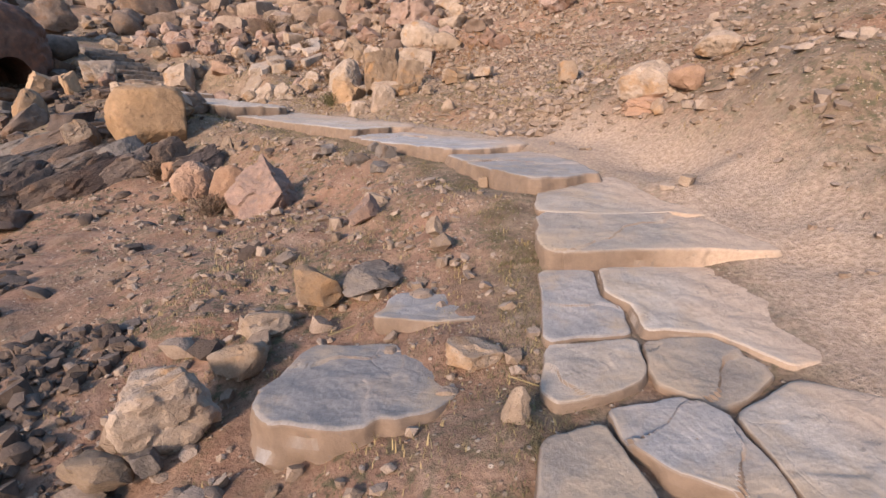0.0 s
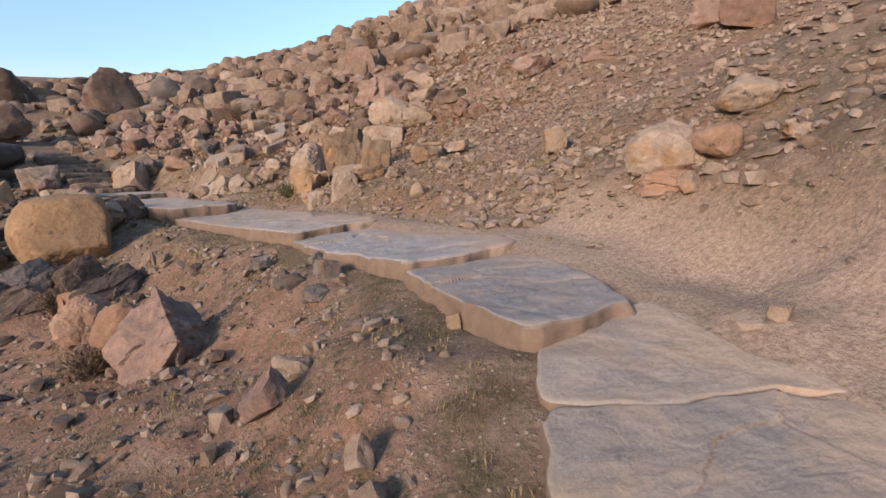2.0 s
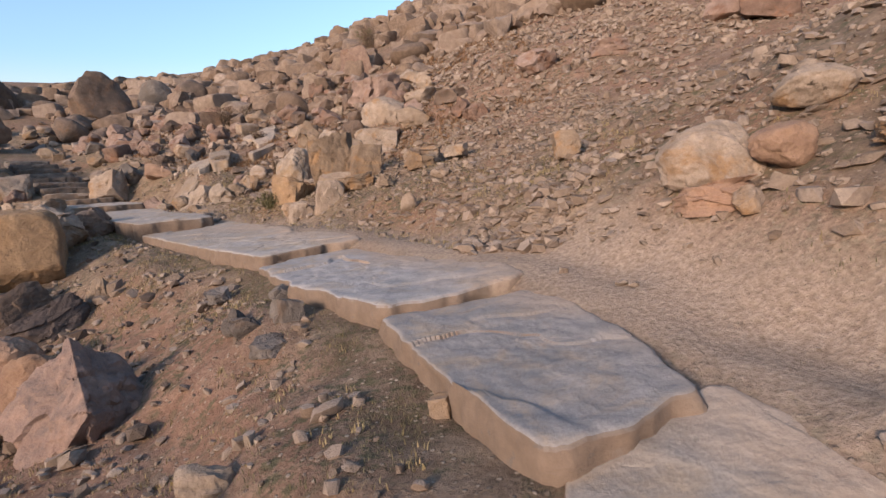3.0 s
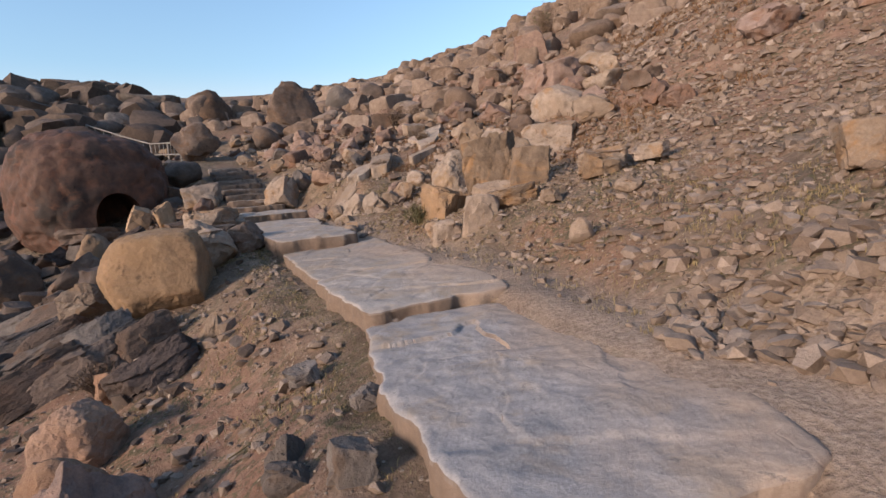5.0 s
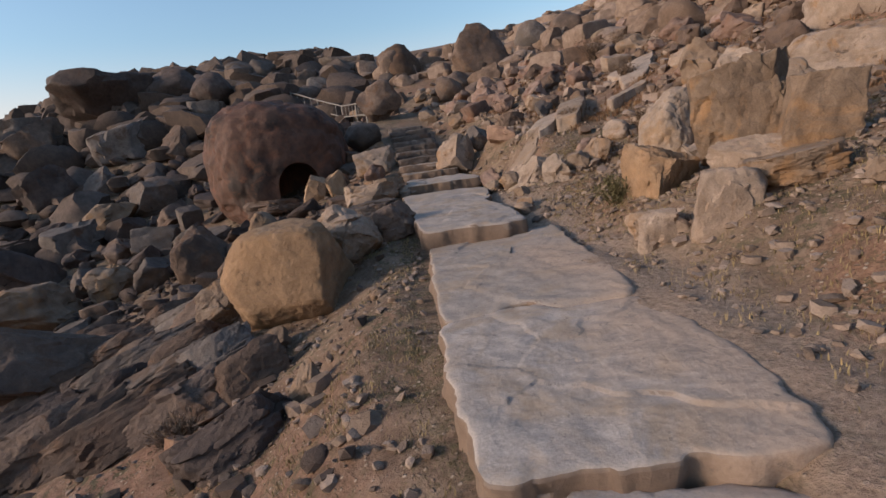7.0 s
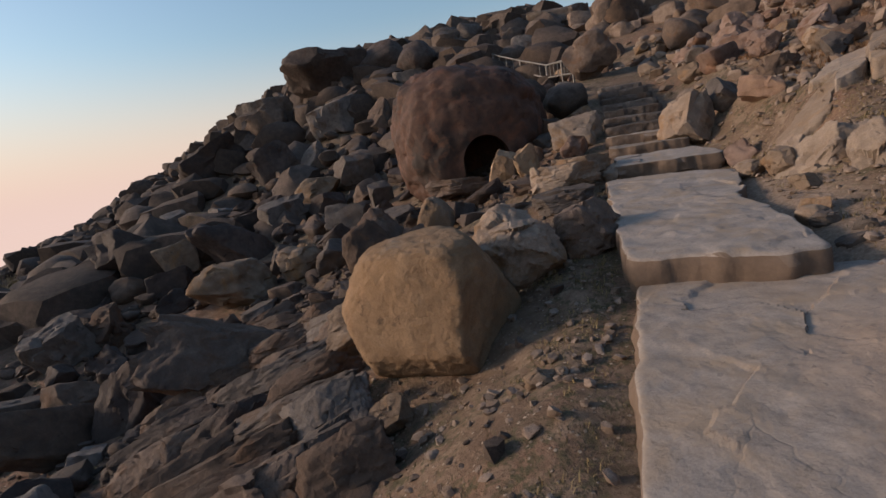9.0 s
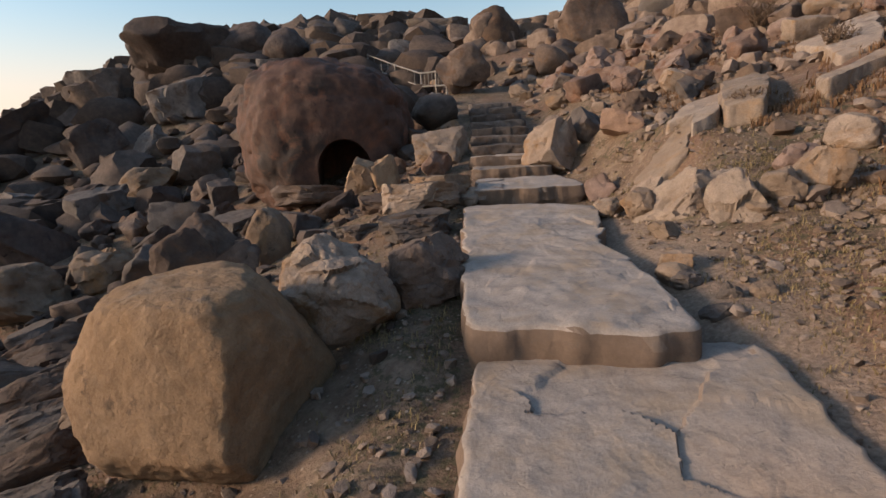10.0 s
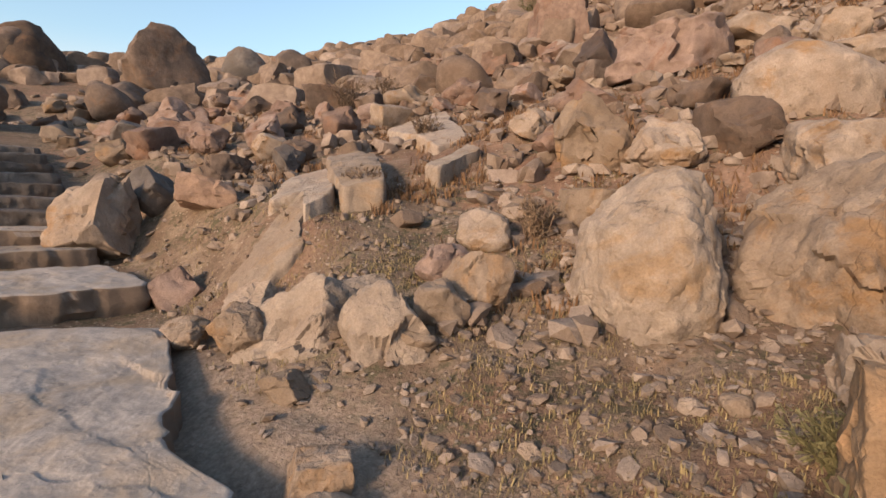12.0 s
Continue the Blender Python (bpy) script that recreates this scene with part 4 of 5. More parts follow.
# smaller rocks by the trail
rock(-7.42, 18.39, 0.69, 0.58, 0.42, 31, "block", "orange")
rock(-6.10, 15.94, 0.36, 0.31, 0.20, 33, "angular", "tan")
rock(-3.72, 14.74, 0.12, 0.10, 0.10, -3, "round", "tan")
rock(-2.97, 14.98, 0.11, 0.09, 0.08, -19, "round", "tan")
rock(-2.78, 14.96, 0.14, 0.12, 0.09, -23, "round", "tan")
rock(-8.22, 24.50, 0.78, 0.66, 0.65, 20, "block", "brown")
rock(-8.02, 21.15, 0.67, 0.57, 0.57, 26, "wedge", "pink")
rock(-8.95, 20.96, 0.66, 0.56, 0.47, 31, "angular", "pink")
rock(-7.73, 19.34, 0.61, 0.49, 0.31, 30, "flat", "brown")
rock(-14.63, 25.77, 1.21, 1.03, 0.91, 39, "round", "brown")
rock(-4.36, 15.50, 0.23, 0.20, 0.13, 10, "angular", "tan")
rock(-4.21, 15.73, 0.18, 0.15, 0.14, 6, "angular", "grey")
rock(-3.56, 19.45, 0.57, 0.49, 0.36, -2, "angular", "tan")
rock(-4.61, 14.50, 0.28, 0.24, 0.17, 26, "block", "tan")
rock(-4.40, 14.25, 0.23, 0.20, 0.13, 25, "angular", "grey")
rock(-4.04, 14.14, 0.17, 0.14, 0.15, 20, "angular", "grey")
rock(-4.01, 13.92, 0.24, 0.20, 0.12, 21, "angular", "grey")
rock(-3.88, 14.28, 0.18, 0.15, 0.15, 17, "round", "tan")
# bank above the first steps
rock(3.06, 6.91, 0.42, 0.35, 0.30, -31, "round", "orange")
rock(2.77, 7.32, 0.8, 0.66, 0.5, -22, "round", "tan", z=2.04)
rock(2.63, 7.0, 0.62, 0.5, 0.2, -26, "flat", "orange", z=1.74)
rock(3.51, 6.34, 0.36, 0.29, 0.12, -39, "flat", "tan")
rock(3.70, 7.50, 0.57, 0.48, 0.33, -33, "round", "tan")
rock(8.99, 17.73, 1.31, 1.12, 0.87, -29, "block", "pink")
rock(9.68, 16.91, 1.10, 0.93, 0.98, -33, "wedge", "pink")
rock(2.24, 9.91, 0.36, 0.31, 0.31, -14, "block", "tan")
rock(0.29, 12.77, 0.50, 0.40, 0.32, 1, "flat", "tan")
rock(2.67, 6.65, 0.20, 0.17, 0.16, -29, "wedge", "tan")
rock(5.45, 17.37, 1.07, 0.86, 0.40, -19, "flat", "pink")
rock(3.58, 17.96, 1.11, 0.95, 0.57, -12, "angular", "pink")
rock(2.07, 4.77, 0.13, 0.10, 0.05, -36, "flat", "tan")
rock(2.24, 4.76, 0.13, 0.11, 0.09, -39, "block", "tan")
rock(9.20, 16.63, 1.30, 1.11, 1.01, -32, "block", "pink")
# below the lower steps
rock(-1.11, 7.24, 0.30, 0.26, 0.20, 18, "angular", "grey")
rock(-0.79, 7.26, 0.24, 0.19, 0.13, 15, "flat", "grey")
rock(-0.68, 5.41, 0.25, 0.22, 0.19, 21, "angular", "tan")
rock(-0.76, 5.03, 0.33, 0.23, 0.22, 26, "tilted", "darkface")
rock(0.45, 5.60, 0.12, 0.10, 0.10, -0, "block", "tan")
rock(-0.79, 6.80, 0.28, 0.22, 0.14, 16, "flat", "grey")
rock(-1.27, 7.41, 0.21, 0.18, 0.21, 34, "wedge", "grey")
rock(-0.77, 7.25, 0.24, 0.20, 0.19, 28, "block", "grey")
rock(-1.03, 7.93, 0.20, 0.17, 0.14, 27, "angular", "grey")
rock(-1.83, 8.44, 0.23, 0.18, 0.14, 33, "flat", "grey")
# by the first steps
rock(-0.87, 3.53, 0.33, 0.28, 0.24, 14, "angular", "tan")
rock(-0.51, 3.58, 0.40, 0.34, 0.18, 8, "angular", "grey")
rock(-1.16, 3.22, 0.33, 0.28, 0.16, 20, "angular", "tan")
rock(-1.17, 2.81, 0.32, 0.28, 0.19, 23, "angular", "tan")
rock(-1.39, 2.37, 0.47, 0.40, 0.33, 30, "angular", "tan")
rock(0.19, 2.53, 0.29, 0.23, 0.10, -4, "flat", "tan")
rock(0.33, 1.96, 0.12, 0.10, 0.19, -10, "angular", "tan")
rock(-0.06, 4.18, 0.14, 0.12, 0.16, 6, "wedge", "tan")
rock(-1.59, 2.11, 0.28, 0.24, 0.15, 37, "angular", "tan")
rock(-1.39, 2.16, 0.13, 0.11, 0.11, 33, "block", "grey")


# ---- glowing ring painted as evening haze over the plain, far off ----
def haze_backdrop(cx, cy, radius, start, end, low, high):
    m = bpy.data.materials.new("painted_haze_glow")
    m.use_nodes = True
    tree = m.node_tree
    tree.nodes.clear()
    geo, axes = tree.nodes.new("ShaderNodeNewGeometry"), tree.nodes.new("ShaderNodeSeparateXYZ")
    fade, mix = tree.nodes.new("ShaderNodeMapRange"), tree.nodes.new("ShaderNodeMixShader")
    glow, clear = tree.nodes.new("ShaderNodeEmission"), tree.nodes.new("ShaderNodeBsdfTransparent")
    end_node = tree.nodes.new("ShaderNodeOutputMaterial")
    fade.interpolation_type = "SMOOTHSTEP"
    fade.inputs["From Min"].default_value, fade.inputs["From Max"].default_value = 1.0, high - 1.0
    # hazy light painted as an even emission that fades out upward
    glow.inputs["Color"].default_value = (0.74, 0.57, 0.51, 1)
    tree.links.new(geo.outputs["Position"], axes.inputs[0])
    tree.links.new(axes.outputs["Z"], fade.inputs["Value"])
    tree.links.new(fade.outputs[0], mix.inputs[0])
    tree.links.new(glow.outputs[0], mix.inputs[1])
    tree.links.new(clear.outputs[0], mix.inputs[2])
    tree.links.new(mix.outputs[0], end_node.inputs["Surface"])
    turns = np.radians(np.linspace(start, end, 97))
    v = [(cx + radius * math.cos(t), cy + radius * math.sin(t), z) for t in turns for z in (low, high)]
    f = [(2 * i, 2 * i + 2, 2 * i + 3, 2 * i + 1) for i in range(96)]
    tagged(new("backdrop", mesh_of("backdrop", np.array(v), f, m, 0)), "glowing ring painted as pale pinkish evening haze over the far plain", "backdrop", kind="structure")


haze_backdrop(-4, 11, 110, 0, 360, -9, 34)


# ---- rocks of the slopes, strewn by zone ----
def free(x, y, r):
    return all((x - a) ** 2 + (y - b) ** 2 > (c * 0.75 + r * 0.5) ** 2 for a, b, c in TAKEN)


def strew(count, box, test, size, seed):
    """Places x, y, size inside a box where test(x, y, d) holds, larger ones first."""
    rng = np.random.default_rng(seed)
    pick = np.sort(rng.random(count) ** 2.2)[::-1] * (size[1] - size[0]) + size[0]
    x, y = rng.uniform(box[0], box[1], count), rng.uniform(box[2], box[3], count)
    d, _ = trail(x, y)
    keep = test(x, y, d)
    return x[keep], y[keep], pick[keep], rng


WALK = [(0.0, 0.0), (0.3, 1.8), (0.6, 4.5), (0.1, 6.4), (-0.8, 8.1), (-2.3, 10.0), (-3.0, 11.1), (-3.9, 12.5)]


def off_walk(x, y, r):
    return np.all([(x - a) ** 2 + (y - b) ** 2 > (r + 0.45) ** 2 for a, b in WALK], axis=0)


def far_from_centre(x, y):
    return np.hypot(x - CENTRE[0], y - CENTRE[1])


MODELS = {}


def model_rock(style, kind, k):
    key = (style, kind, k)
    if key not in MODELS:
        v, f = rock_shape(4000 + k * 31 + len(style), style, 4)
        MODELS[key] = mesh_of("rock", v, f, STONE[kind])
    return MODELS[key]


def single_rocks(x, y, size, rng, styles, kinds, words, group, limit):
    """Rocks near the walk, each an object of its own; gives back those past the limit."""
    n, rest = 0, []
    for a, b, s in zip(x, y, size):
        if not free(a, b, s):
            continue
        if n >= limit:
            rest.append((a, b, s))
            continue
        style, kind = styles[int(rng.integers(len(styles)))], kinds[int(rng.integers(len(kinds)))]
        high = s * {"flat": 0.4, "tilted": 0.45}.get(style, 0.7)
        ob = new("rock", model_rock(style, kind, int(rng.integers(4))))
        ob.location = (a, b, float(height(a, b)) + high * 0.22)
        ob.rotation_euler = (radians(rng.uniform(-14, 14)), radians(rng.uniform(-38, -18) if style == "tilted" else rng.uniform(-14, 14)), rng.uniform(0, 6.28) if style != "tilted" else radians(65 + rng.uniform(-25, 25)))
        ob.scale = (s, s * rng.uniform(0.6, 0.95), high)
        tagged(ob, words.format(WORDS[kind]), "rock", group)
        TAKEN.append((a, b, s * 0.45))
        n += 1
    return rest


def to_places(rows, rng, thin=(0.35, 0.75), sink=0.2, tilt=0.35):
    out = []
    a = np.array(rows)
    z = soil(a[:, 0], a[:, 1])
    for (x, y, s), g in zip(rows, z):
        c = s * rng.uniform(*thin)
        out.append((x, y, g + c * (0.5 - sink) * 0.6, s, s * rng.uniform(0.55, 0.95), c, rng.uniform(0, 6.28), rng.uniform(-tilt, tilt)))
    return out


FAR = [rock_shape(870 + k, s, 2) for k, s in enumerate(("angular", "block", "wedge", "flat", "angular", "round"))]
LOW = [rock_shape(900 + k, s, 3) for k, s in enumerate(("angular", "block", "wedge", "flat", "angular", "round", "block", "flat"))]
CHIPS = [rock_shape(950 + k, s, 1) for k, s in enumerate(("angular", "flat", "wedge", "flat", "block", "angular"))]

# fallen rocks on the slope above the trail
x, y, s, rng = strew(3600, (-14, 14, 12, 30), lambda x, y, d: (d > 2.6) & (x + 0.35 * (y - 12) < 3.5) & ((x < -1.2) | (y > 17)) & (y > 14.2) & ~((x > -4.2) & (y < 16)), (0.16, 1.05), 51)
rest = single_rocks(x, y, s, rng, ("angular", "block", "wedge", "angular", "flat"), ("pink", "tan", "pink", "brown"), "{} rock fallen on the slope above the trail", "fallen rocks above the trail", 110)
heap("fallen_rocks", to_places([r for r in rest], rng), LOW, STONE["loosepink"], "countless pinkish angular rocks covering the upper slope", "rocks")
x, y, s, rng = strew(6500, (-11, 9, 14.5, 27), lambda x, y, d: (d > 2.0) & ~((x > -4) & (y < 15.6)) & ~((x > -6.5) & (x < -4.2) & (y > 16.2) & (y < 20)), (0.04, 0.3), 63)
heap("fallen_stones", to_places(list(zip(x, y, s)), rng, (0.35, 0.8), 0.1, 0.5), CHIPS, STONE["loose"], "small broken stones between the fallen rocks", "stones")
x, y, s, rng = strew(2600, (-26, 22, 24, 52), lambda x, y, d: (d > 3) & (y + 0.25 * x > 23), (0.4, 1.9), 52)
heap("upper_rocks", to_places(list(zip(x, y, s)), rng), LOW, STONE["loosepink"], "countless weathered rocks up to the skyline", "rocks")

# boulder field on the far side of the cave and below it
# the dark kinds here carry the slope's shade in their base colour
x, y, s, rng = strew(3000, (-26, -4.5, 3, 19), lambda x, y, d: (d < -2.9) & (far_from_centre(x, y) < 21) & ~((x > -7.5 + 1.2 * np.sin(y * 1.7)) & (y < 9.5)) & (y > 4.2 + 1.3 * np.sin(x * 0.9)), (0.18, 1.3), 53)
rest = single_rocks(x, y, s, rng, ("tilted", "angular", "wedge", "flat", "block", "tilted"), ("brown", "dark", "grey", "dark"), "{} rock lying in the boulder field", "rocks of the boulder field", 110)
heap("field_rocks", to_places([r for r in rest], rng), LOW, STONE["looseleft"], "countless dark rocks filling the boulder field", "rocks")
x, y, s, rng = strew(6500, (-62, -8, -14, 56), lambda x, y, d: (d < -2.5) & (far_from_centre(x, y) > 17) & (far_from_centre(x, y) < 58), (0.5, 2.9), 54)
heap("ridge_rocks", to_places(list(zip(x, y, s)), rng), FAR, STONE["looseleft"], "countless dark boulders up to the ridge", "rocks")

# rocks crowding the upper stair
x, y, s, rng = strew(900, (-19, -6.5, 16.8, 27), lambda x, y, d: (np.abs(d) > 1.05) & (np.abs(d) < 3.4), (0.18, 0.95), 60)
rest = single_rocks(x, y, s, rng, ("angular", "block", "wedge", "tilted"), ("brown", "tan", "pink", "grey"), "{} rock crowding the upper stair", "rocks by the upper stair", 40)
heap("stair_rocks", to_places(rest, rng), LOW, STONE["loose"], "countless brown rocks beside the upper stair", "rocks")

# scree of flat shards on the bank
x, y, s, rng = strew(11500, (0.2, 14, -2.5, 24), lambda x, y, d: (d > 1.5 + 0.5 * (y < 6)) & (d < 18), (0.02, 0.22), 55)
heap("scree", to_places(list(zip(x, y, s)), rng, (0.3, 0.7), 0.12, 0.4), CHIPS, STONE["loose"], "countless tan stone shards strewn on the bank", "scree")
x, y, s, rng = strew(5200, (-4, 4, 7, 17), lambda x, y, d: (d > 1.35), (0.02, 0.15), 56)
heap("shards", to_places(list(zip(x, y, s)), rng, (0.25, 0.6), 0.1, 0.4), CHIPS, STONE["loose"], "small tan stones strewn above the trail", "stones")
x, y, s, rng = strew(900, (0.7, 2.6, 7.6, 9.6), lambda x, y, d: np.hypot((x - 1.5) / 0.75, (y - 8.55) / 0.7) + 0.3 * value_noise(np.c_[x, y, y * 0] * 2.5, 9) < 1, (0.04, 0.2), 93)
heap("pale_rubble", to_places(list(zip(x, y, s)), rng, (0.3, 0.6), 0.0, 0.6), CHIPS, STONE["loose"], "patch of pale broken stones on the bank", "rubble")
# grit and pebbles either side of the trail
x, y, s, rng = strew(17000, (-9, 5, -3.5, 18.5), lambda x, y, d: (np.abs(d) > 0.85) & (d > -4.5) & ~((d > 0) & (d < 1.6) & (y < 9) & (np.sin(x * 71.3 + y * 39.1) < 0.8)) & off_walk(x, y, 0.0), (0.012, 0.11), 57)
heap("pebbles", to_places(list(zip(x, y, s)), rng, (0.35, 0.8), 0.1, 0.5), CHIPS, STONE["loose"], "small pebbles strewn over the dry soil", "pebbles")
x, y, s, rng = strew(4600, (-5.5, -1.2, -1.5, 4.4), lambda x, y, d: (x + 0.35 * (y - 2.2) < -1.75 + 0.25 * np.sin(y * 4)) & (np.hypot((x + 3.0) / 1.6, (y - 1.7) / 2.1) + 0.25 * value_noise(np.c_[x, y, y * 0] * 1.6, 3) < 1), (0.05, 0.17), 58)
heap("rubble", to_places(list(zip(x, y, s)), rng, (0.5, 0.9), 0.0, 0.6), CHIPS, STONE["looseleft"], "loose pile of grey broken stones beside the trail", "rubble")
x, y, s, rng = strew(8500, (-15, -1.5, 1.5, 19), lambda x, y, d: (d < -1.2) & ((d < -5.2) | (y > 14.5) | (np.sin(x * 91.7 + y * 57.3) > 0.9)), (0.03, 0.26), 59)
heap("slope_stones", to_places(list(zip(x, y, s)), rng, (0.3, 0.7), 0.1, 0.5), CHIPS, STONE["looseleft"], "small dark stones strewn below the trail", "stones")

# coarse litter of stones where the soil is trodden less
x, y, s, rng = strew(5200, (-6.2, 1.2, 12.4, 16.8), lambda x, y, d: (d > 1.2), (0.01, 0.08), 91)
heap("bank_grit", to_places(list(zip(x, y, s)), rng, (0.35, 0.8), 0.1, 0.5), CHIPS, STONE["loose"], "small stones littering the grassy bank", "stones")
x, y, s, rng = strew(420, (-4.8, 0.6, 1.0, 10.5), lambda x, y, d: (d < -1.0) & (d > -3.2) & off_walk(x, y, 0.0), (0.03, 0.24), 92)
heap("slope_grit", to_places(list(zip(x, y, s)), rng, (0.4, 0.8), 0.15, 0.5), CHIPS, STONE["loose"], "broken pinkish stones littering the soil below the steps", "stones")


# ---- plants ----
def blades(name, tufts, material, label, seed, tall, per):
    """Tufts of bent blades as one mesh; tufts are x, y, spread."""
    rng = np.random.default_rng(seed)
    vs, fs = [], []
    t = np.repeat(np.array(tufts), per, 0)
    a, r = rng.uniform(0, 6.28, len(t)), t[:, 2] * np.sqrt(rng.random(len(t)))
    xs, ys = t[:, 0] + r * np.cos(a), t[:, 1] + r * np.sin(a)
    ground = soil(xs, ys) - 0.01
    for x, y, spread in tufts:
        for _ in range(per):
            bx, by = xs[len(vs) // 5], ys[len(vs) // 5]
            bz = ground[len(vs) // 5]
            h, t, w = tall * rng.uniform(0.4, 1.2), rng.uniform(0, 6.28), tall * rng.uniform(0.035, 0.08)
            lx, ly, bend = math.cos(t), math.sin(t), rng.uniform(0.2, 0.9)
            i = len(vs)
            vs += [(bx - ly * w, by + lx * w, bz), (bx + ly * w, by - lx * w, bz),
                   (bx + lx * h * bend * 0.35 + ly * w * 0.7, by + ly * h * bend * 0.35 - lx * w * 0.7, bz + h * 0.6), (bx + lx * h * bend * 0.35 - ly * w * 0.7, by + ly * h * bend * 0.35 + lx * w * 0.7, bz + h * 0.6),
                   (bx + lx * h * bend, by + ly * h * bend, bz + h * (1 - 0.35 * bend))]
            fs += [(i, i + 1, i + 2, i + 3), (i + 3, i + 2, i + 4)]
    tagged(new(name, mesh_of(name, np.array(vs), fs, material, 0)), label, "grass", kind="stuff")


def edge_tufts(count, seed, side, band):
    """Tufts along one side of the trail."""
    rng = np.random.default_rng(seed)
    out = []
    for _ in range(count):
        k = rng.uniform(1, 9)
        i = int(k)
        a, b = TRAIL[i], TRAIL[i + 1]
        f = k - i
        ux, uy = b[0] - a[0], b[1] - a[1]
        n = math.hypot(ux, uy)
        o = side * rng.uniform(*band)
        px, py = a[0] + f * ux + uy / n * o, a[1] + f * uy - ux / n * o
        if value_noise(np.array([[px * 2.2, py * 2.2, 0.5]]), seed)[0] > -0.15:
            out.append((px, py, rng.uniform(0.03, 0.12)))
    return out


blades("grass_by_the_steps", edge_tufts(2600, 61, -1, (0.7, 1.04)), GREEN_GRASS, "short dull green grass along the step edges", 62, 0.034, 12)
blades("dry_grass", edge_tufts(700, 63, -1, (0.8, 3.6)) + edge_tufts(600, 64, 1, (1.7, 4.5)), DRY_GRASS, "thin withered grass scattered on the soil", 65, 0.06, 9)
def patch_tufts(count, seed, box, test):
    rng = np.random.default_rng(seed)
    x, y = rng.uniform(box[0], box[1], count), rng.uniform(box[2], box[3], count)
    d, _ = trail(x, y)
    thick = value_noise(np.c_[x, y, np.zeros(count)] * 1.1, 31)
    keep = test(x, y, d) & (thick > -0.1) & ~((d > 0) & (d < 1.7) & (y < 8.5))
    return list(zip(x[keep], y[keep], rng.uniform(0.05, 0.16, count)[keep]))


blades("litter_grass", patch_tufts(3600, 69, (-8, 3, 8, 18.5), lambda x, y, d: (np.abs(d) > 0.9) & (d > -2.6) & (d < 5)), DRY_GRASS, "dense withered grass litter on the soil", 70, 0.06, 14)
blades("green_litter", patch_tufts(2600, 73, (-9, 4, 2, 18.5), lambda x, y, d: (np.abs(d) > 0.85) & (d > -3.6) & (d < 4)), GREEN_GRASS, "thin dull green weeds among the stones", 74, 0.036, 13)
blades("green_patches", edge_tufts(380, 66, 1, (1.6, 3.6)) + edge_tufts(320, 67, -1, (1.0, 3.0)), GREEN_GRASS, "low green weeds in patches on the soil", 68, 0.045, 14)
blades("bank_litter", patch_tufts(2600, 75, (-6.2, 1.0, 12.6, 16.8), lambda x, y, d: (d > 1.15)), DRY_GRASS, "matted withered grass on the soil above the steps", 76, 0.05, 12)
blades("slope_litter", patch_tufts(1900, 77, (-5.0, 1.0, 0.5, 10.5), lambda x, y, d: (d < -0.85) & (d > -3.4)), DRY_GRASS, "matted withered grass on the soil below the steps", 78, 0.045, 12)
blades("slope_weeds", patch_tufts(2000, 79, (-5.0, 1.0, 0.5, 10.5), lambda x, y, d: (d < -0.8) & (d > -3.0)), GREEN_GRASS, "thin green weeds in patches below the steps", 80, 0.035, 14)


blades("russet_scrub", patch_tufts(4200, 81, (-11, 4, 15.9, 26), lambda x, y, d: (d > 2.4)), RUSSET, "dry russet scrub growing between the fallen rocks", 82, 0.14, 12)


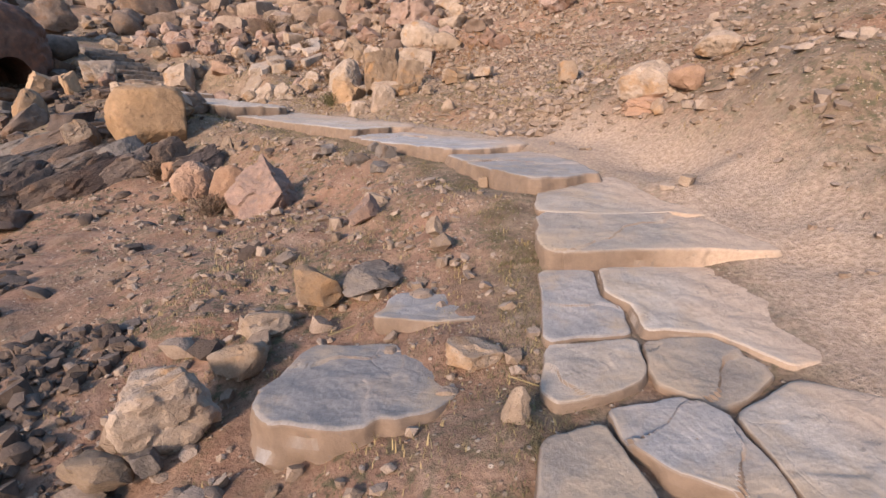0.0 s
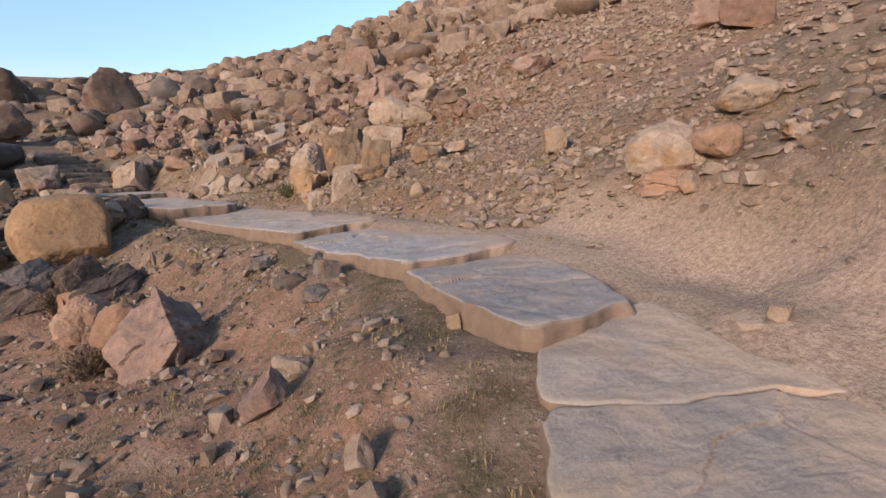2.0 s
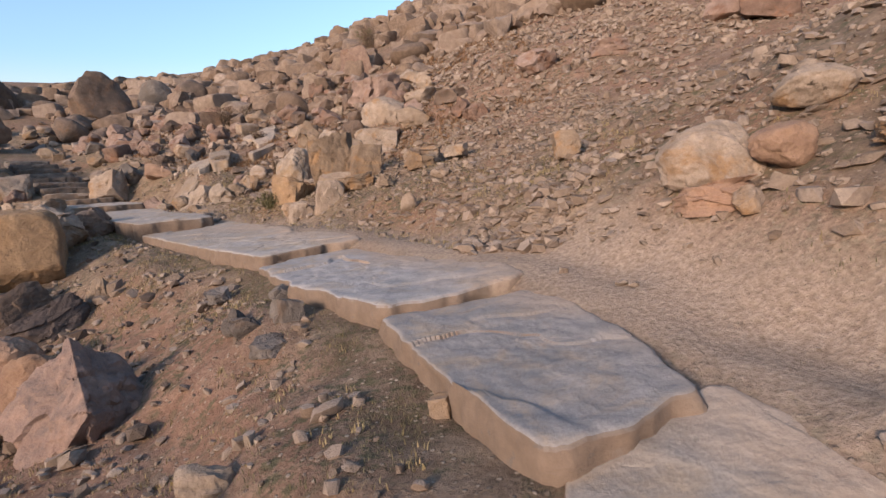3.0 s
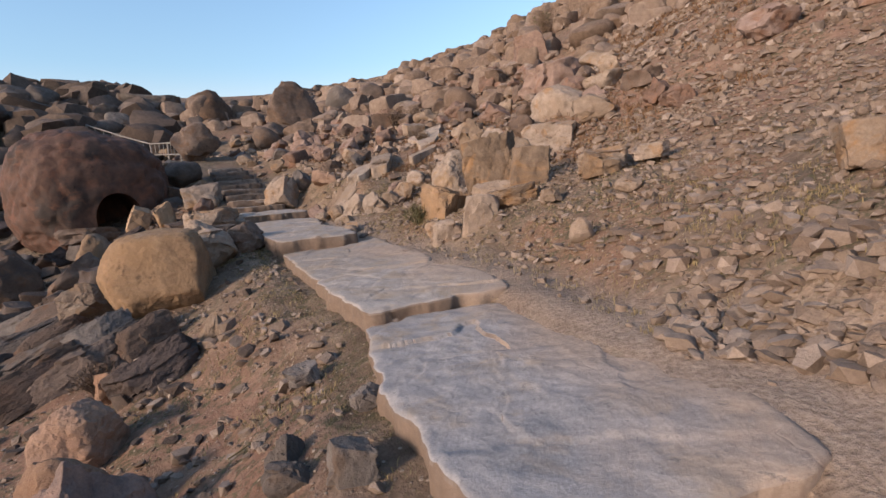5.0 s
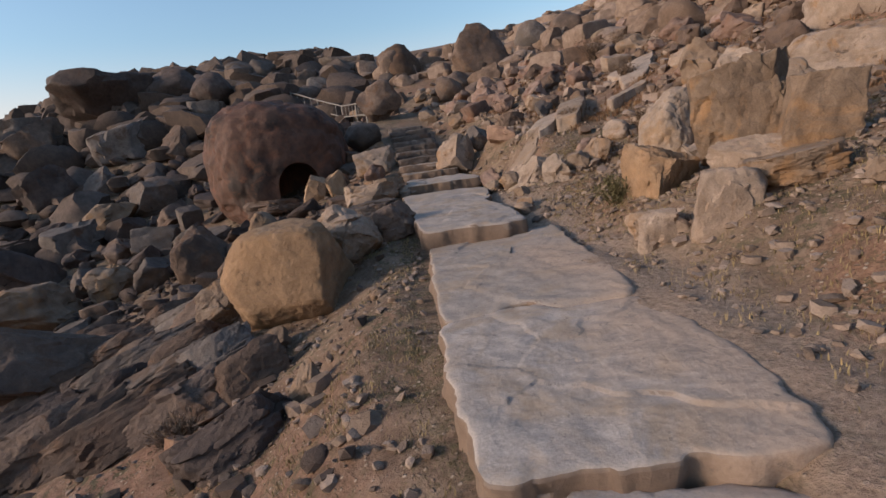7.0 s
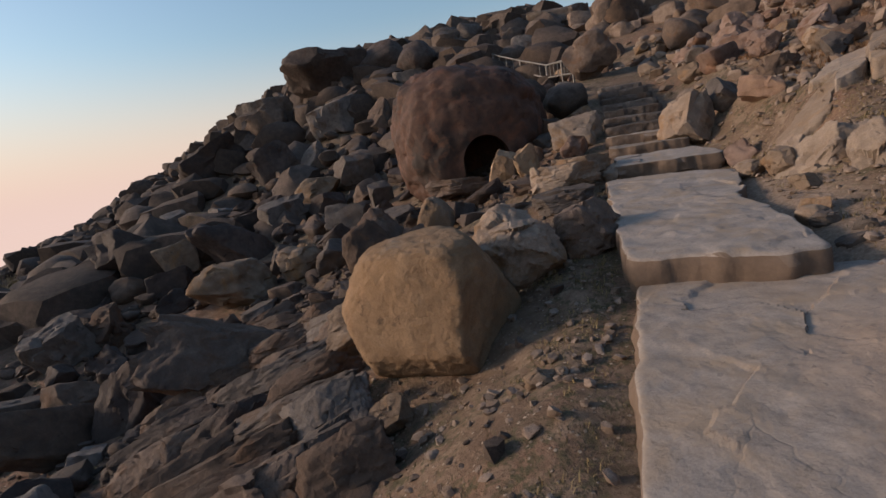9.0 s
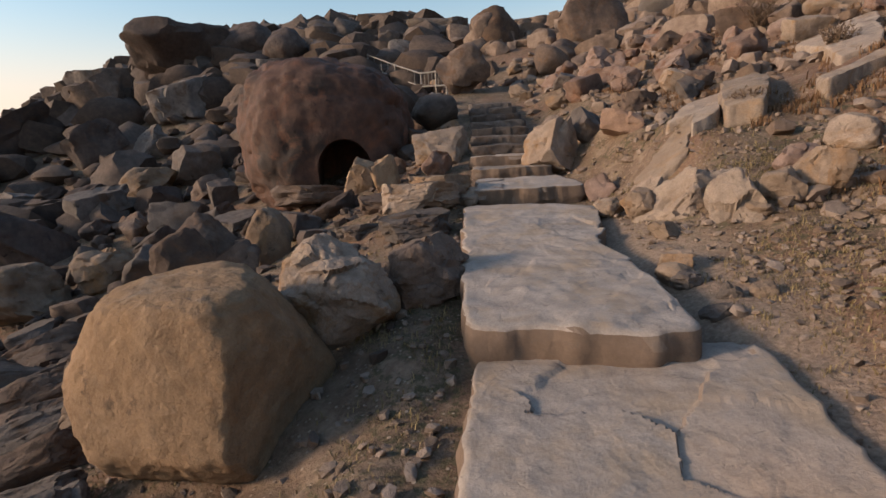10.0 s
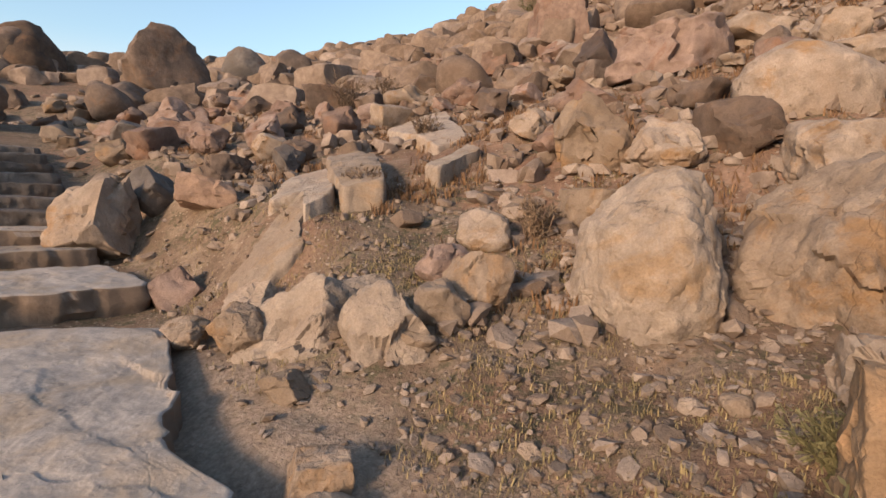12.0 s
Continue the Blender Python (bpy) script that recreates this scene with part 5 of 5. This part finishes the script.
def shrub(name, x, y, wide, tall, material, label, seed, leafy):
    """Many thin forking stems from one root, with narrow leaves where it is green."""
    rng = np.random.default_rng(seed)
    z = float(height(x, y)) - 0.03
    root = tagged(new(name), label, "shrub")
    root.location = (x, y, z)
    sv, sf, lv, lf = [], [], [], []

    def stem(p, q, r):
        d = (q - p).normalized()
        u = d.orthogonal().normalized() * r
        w = d.cross(u)
        i = len(sv)
        sv.extend([p + u, p - u * 0.5 + w * 0.87, p - u * 0.5 - w * 0.87, q + u * 0.5, q - u * 0.25 + w * 0.43, q - u * 0.25 - w * 0.43])
        sf.extend([(i, i + 1, i + 4, i + 3), (i + 1, i + 2, i + 5, i + 4), (i + 2, i, i + 3, i + 5)])

    def leaf(p, d, size):
        s = d.orthogonal().normalized() * size * 0.13
        i = len(lv)
        lv.extend([p, p + d * size * 0.5 + s, p + d * size, p + d * size * 0.5 - s])
        lf.append((i, i + 1, i + 2, i + 3))

    for _ in range(34 if leafy else 60):
        t, o = rng.uniform(0, 6.28), rng.uniform(0.1, 1.0)
        p = Vector((rng.normal() * 0.06 * wide, rng.normal() * 0.06 * wide, 0))
        d = Vector((math.cos(t) * o * wide / tall * 0.6, math.sin(t) * o * wide / tall * 0.6, 1)).normalized()
        for k in range(4):
            q = p + (d + Vector(rng.normal(size=3)) * 0.18) * tall * 0.27
            stem(p, q, (0.006 if leafy else 0.011) * (1 - k * 0.2) * max(1.0, tall))
            for _ in range(3 if k else 1):
                e = (d + Vector(rng.normal(size=3)) * 0.6).normalized()
                stem(q, q + e * tall * 0.16, (0.003 if leafy else 0.006) * max(1.0, tall))
                if leafy:
                    for _ in range(3):
                        leaf(q + e * tall * rng.uniform(0.0, 0.16), (e + Vector(rng.normal(size=3)) * 0.5).normalized(), tall * rng.uniform(0.09, 0.2))
            p, d = q, (d + Vector(rng.normal(size=3)) * 0.2).normalized()
    part("branchwork", mesh_of("branchwork", np.array([v[:] for v in sv]), sf, TWIG if not leafy else material, 0), root)
    if leafy:
        part("foliage", mesh_of("foliage", np.array([v[:] for v in lv]), lf, material, 0), root, "narrow dusty green leaves")


shrub("bush", -2.92, 13.95, 0.42, 0.32, LEAF, "low leafy green bush beside a squared stone", 71, True)
shrub("bush", -2.6, 14.5, 0.3, 0.22, LEAF, "small leafy green bush on dry soil", 72, True)
for k, (sx, sy, w, h) in enumerate(((-7.6, 24.4, 1.0, 0.7), (-6.6, 24.2, 0.9, 0.6), (-5.1, 20.4, 0.6, 0.35), (-3.11, 6.92, 0.5, 0.3), (-2.9, 7.3, 0.4, 0.25), (-2.6, 33, 1.6, 1.2), (-5.3, 17.7, 0.5, 0.25), (-5.0, 9.2, 0.5, 0.3), (-3.6, 17.0, 0.5, 0.3))):
    shrub("shrub", sx, sy, w, h, TWIG, "leafless brown thorny shrub on the slope", 80 + k, False)
for k, (sx, sy, h) in enumerate(((-5.1, 45.5, 0.7), (-23.5, 9.8, 0.5), (-3.0, 36.0, 0.8))):
    shrub("skyline_bush", sx, sy, h, h, LEAF, "small green bush on the rocky skyline", 95 + k, True)


def tree(x, y, tall, seed):
    """A bare-branched thorn tree with a flat crown of many small leaves."""
    rng = np.random.default_rng(seed)
    z = float(height(x, y)) - 0.1
    z = max(z, -7.0)
    root = tagged(new("tree"), "hazy thorn tree with a broad thin crown", "tree")
    root.location = (x, y, z)
    tv, tf, lv, lf = [], [], [], []

    def limb(p, d, length, r, depth):
        q = p + d * length
        u = d.orthogonal().normalized()
        w = d.cross(u)
        i = len(tv)
        for c, rad in ((p, r), (q, r * 0.65)):
            tv.extend([c + (u * math.cos(a) + w * math.sin(a)) * rad for a in (0, 1.26, 2.51, 3.77, 5.03)])
        tf.extend([(i + k, i + (k + 1) % 5, i + 5 + (k + 1) % 5, i + 5 + k) for k in range(5)])
        if depth == 0:
            for _ in range(26):
                c = q + Vector(rng.normal(size=3)) * length * 0.45
                e = Vector(rng.normal(size=3)).normalized() * tall * 0.014
                f = e.orthogonal().normalized() * tall * 0.006
                j = len(lv)
                lv.extend([c - e, c + f, c + e, c - f])
                lf.append((j, j + 1, j + 2, j + 3))
            return
        for _ in range(3 if depth > 1 else 4):
            limb(q, (d * 0.7 + Vector(rng.normal(size=3)) * 0.6 + Vector((0, 0, 0.12))).normalized(), length * rng.uniform(0.6, 0.85), r * 0.55, depth - 1)

    limb(Vector((0, 0, 0)), Vector((0.05, 0, 1)).normalized(), tall * 0.3, tall * 0.03, 4)
    part("trunk", mesh_of("trunk", np.array([v[:] for v in tv]), tf, BARK), root)
    part("crown", mesh_of("crown", np.array([v[:] for v in lv]), lf, LEAF, 0), root)


tree(-44.0, -1.7, 3.7, 5)
tree(-47.0, -4.5, 3.4, 6)


# ---- small litter ----
def stick(x, y, length, yaw, r=0.006):
    bm = bmesh.new()
    bmesh.ops.create_cone(bm, cap_ends=True, segments=6, radius1=r, radius2=r * 0.5, depth=length)
    for v in bm.verts:
        v.co.x += 0.015 * math.sin(v.co.z * 25)
    bmesh.ops.rotate(bm, matrix=Matrix.Rotation(radians(86), 3, "Y"), verts=bm.verts)
    me = bpy.data.meshes.new("twig")
    bm.to_mesh(me)
    bm.free()
    me.materials.append(DRY_GRASS)
    ob = new("twig", me)
    ob.location, ob.rotation_euler = (x, y, float(soil([x], [y])[0]) + 0.012), (0, 0, radians(yaw))
    tagged(ob, "thin pale dry twig lying on soil", "twig", "twigs")


for a in ((-3.1, 9.7, 0.35, 120), (-2.1, 8.6, 0.3, 30), (-1.9, 7.9, 0.4, 75), (-0.6, 3.2, 0.3, 40), (0.5, 2.25, 0.35, 160), (-2.5, 8.9, 0.25, 100)):
    stick(*a)
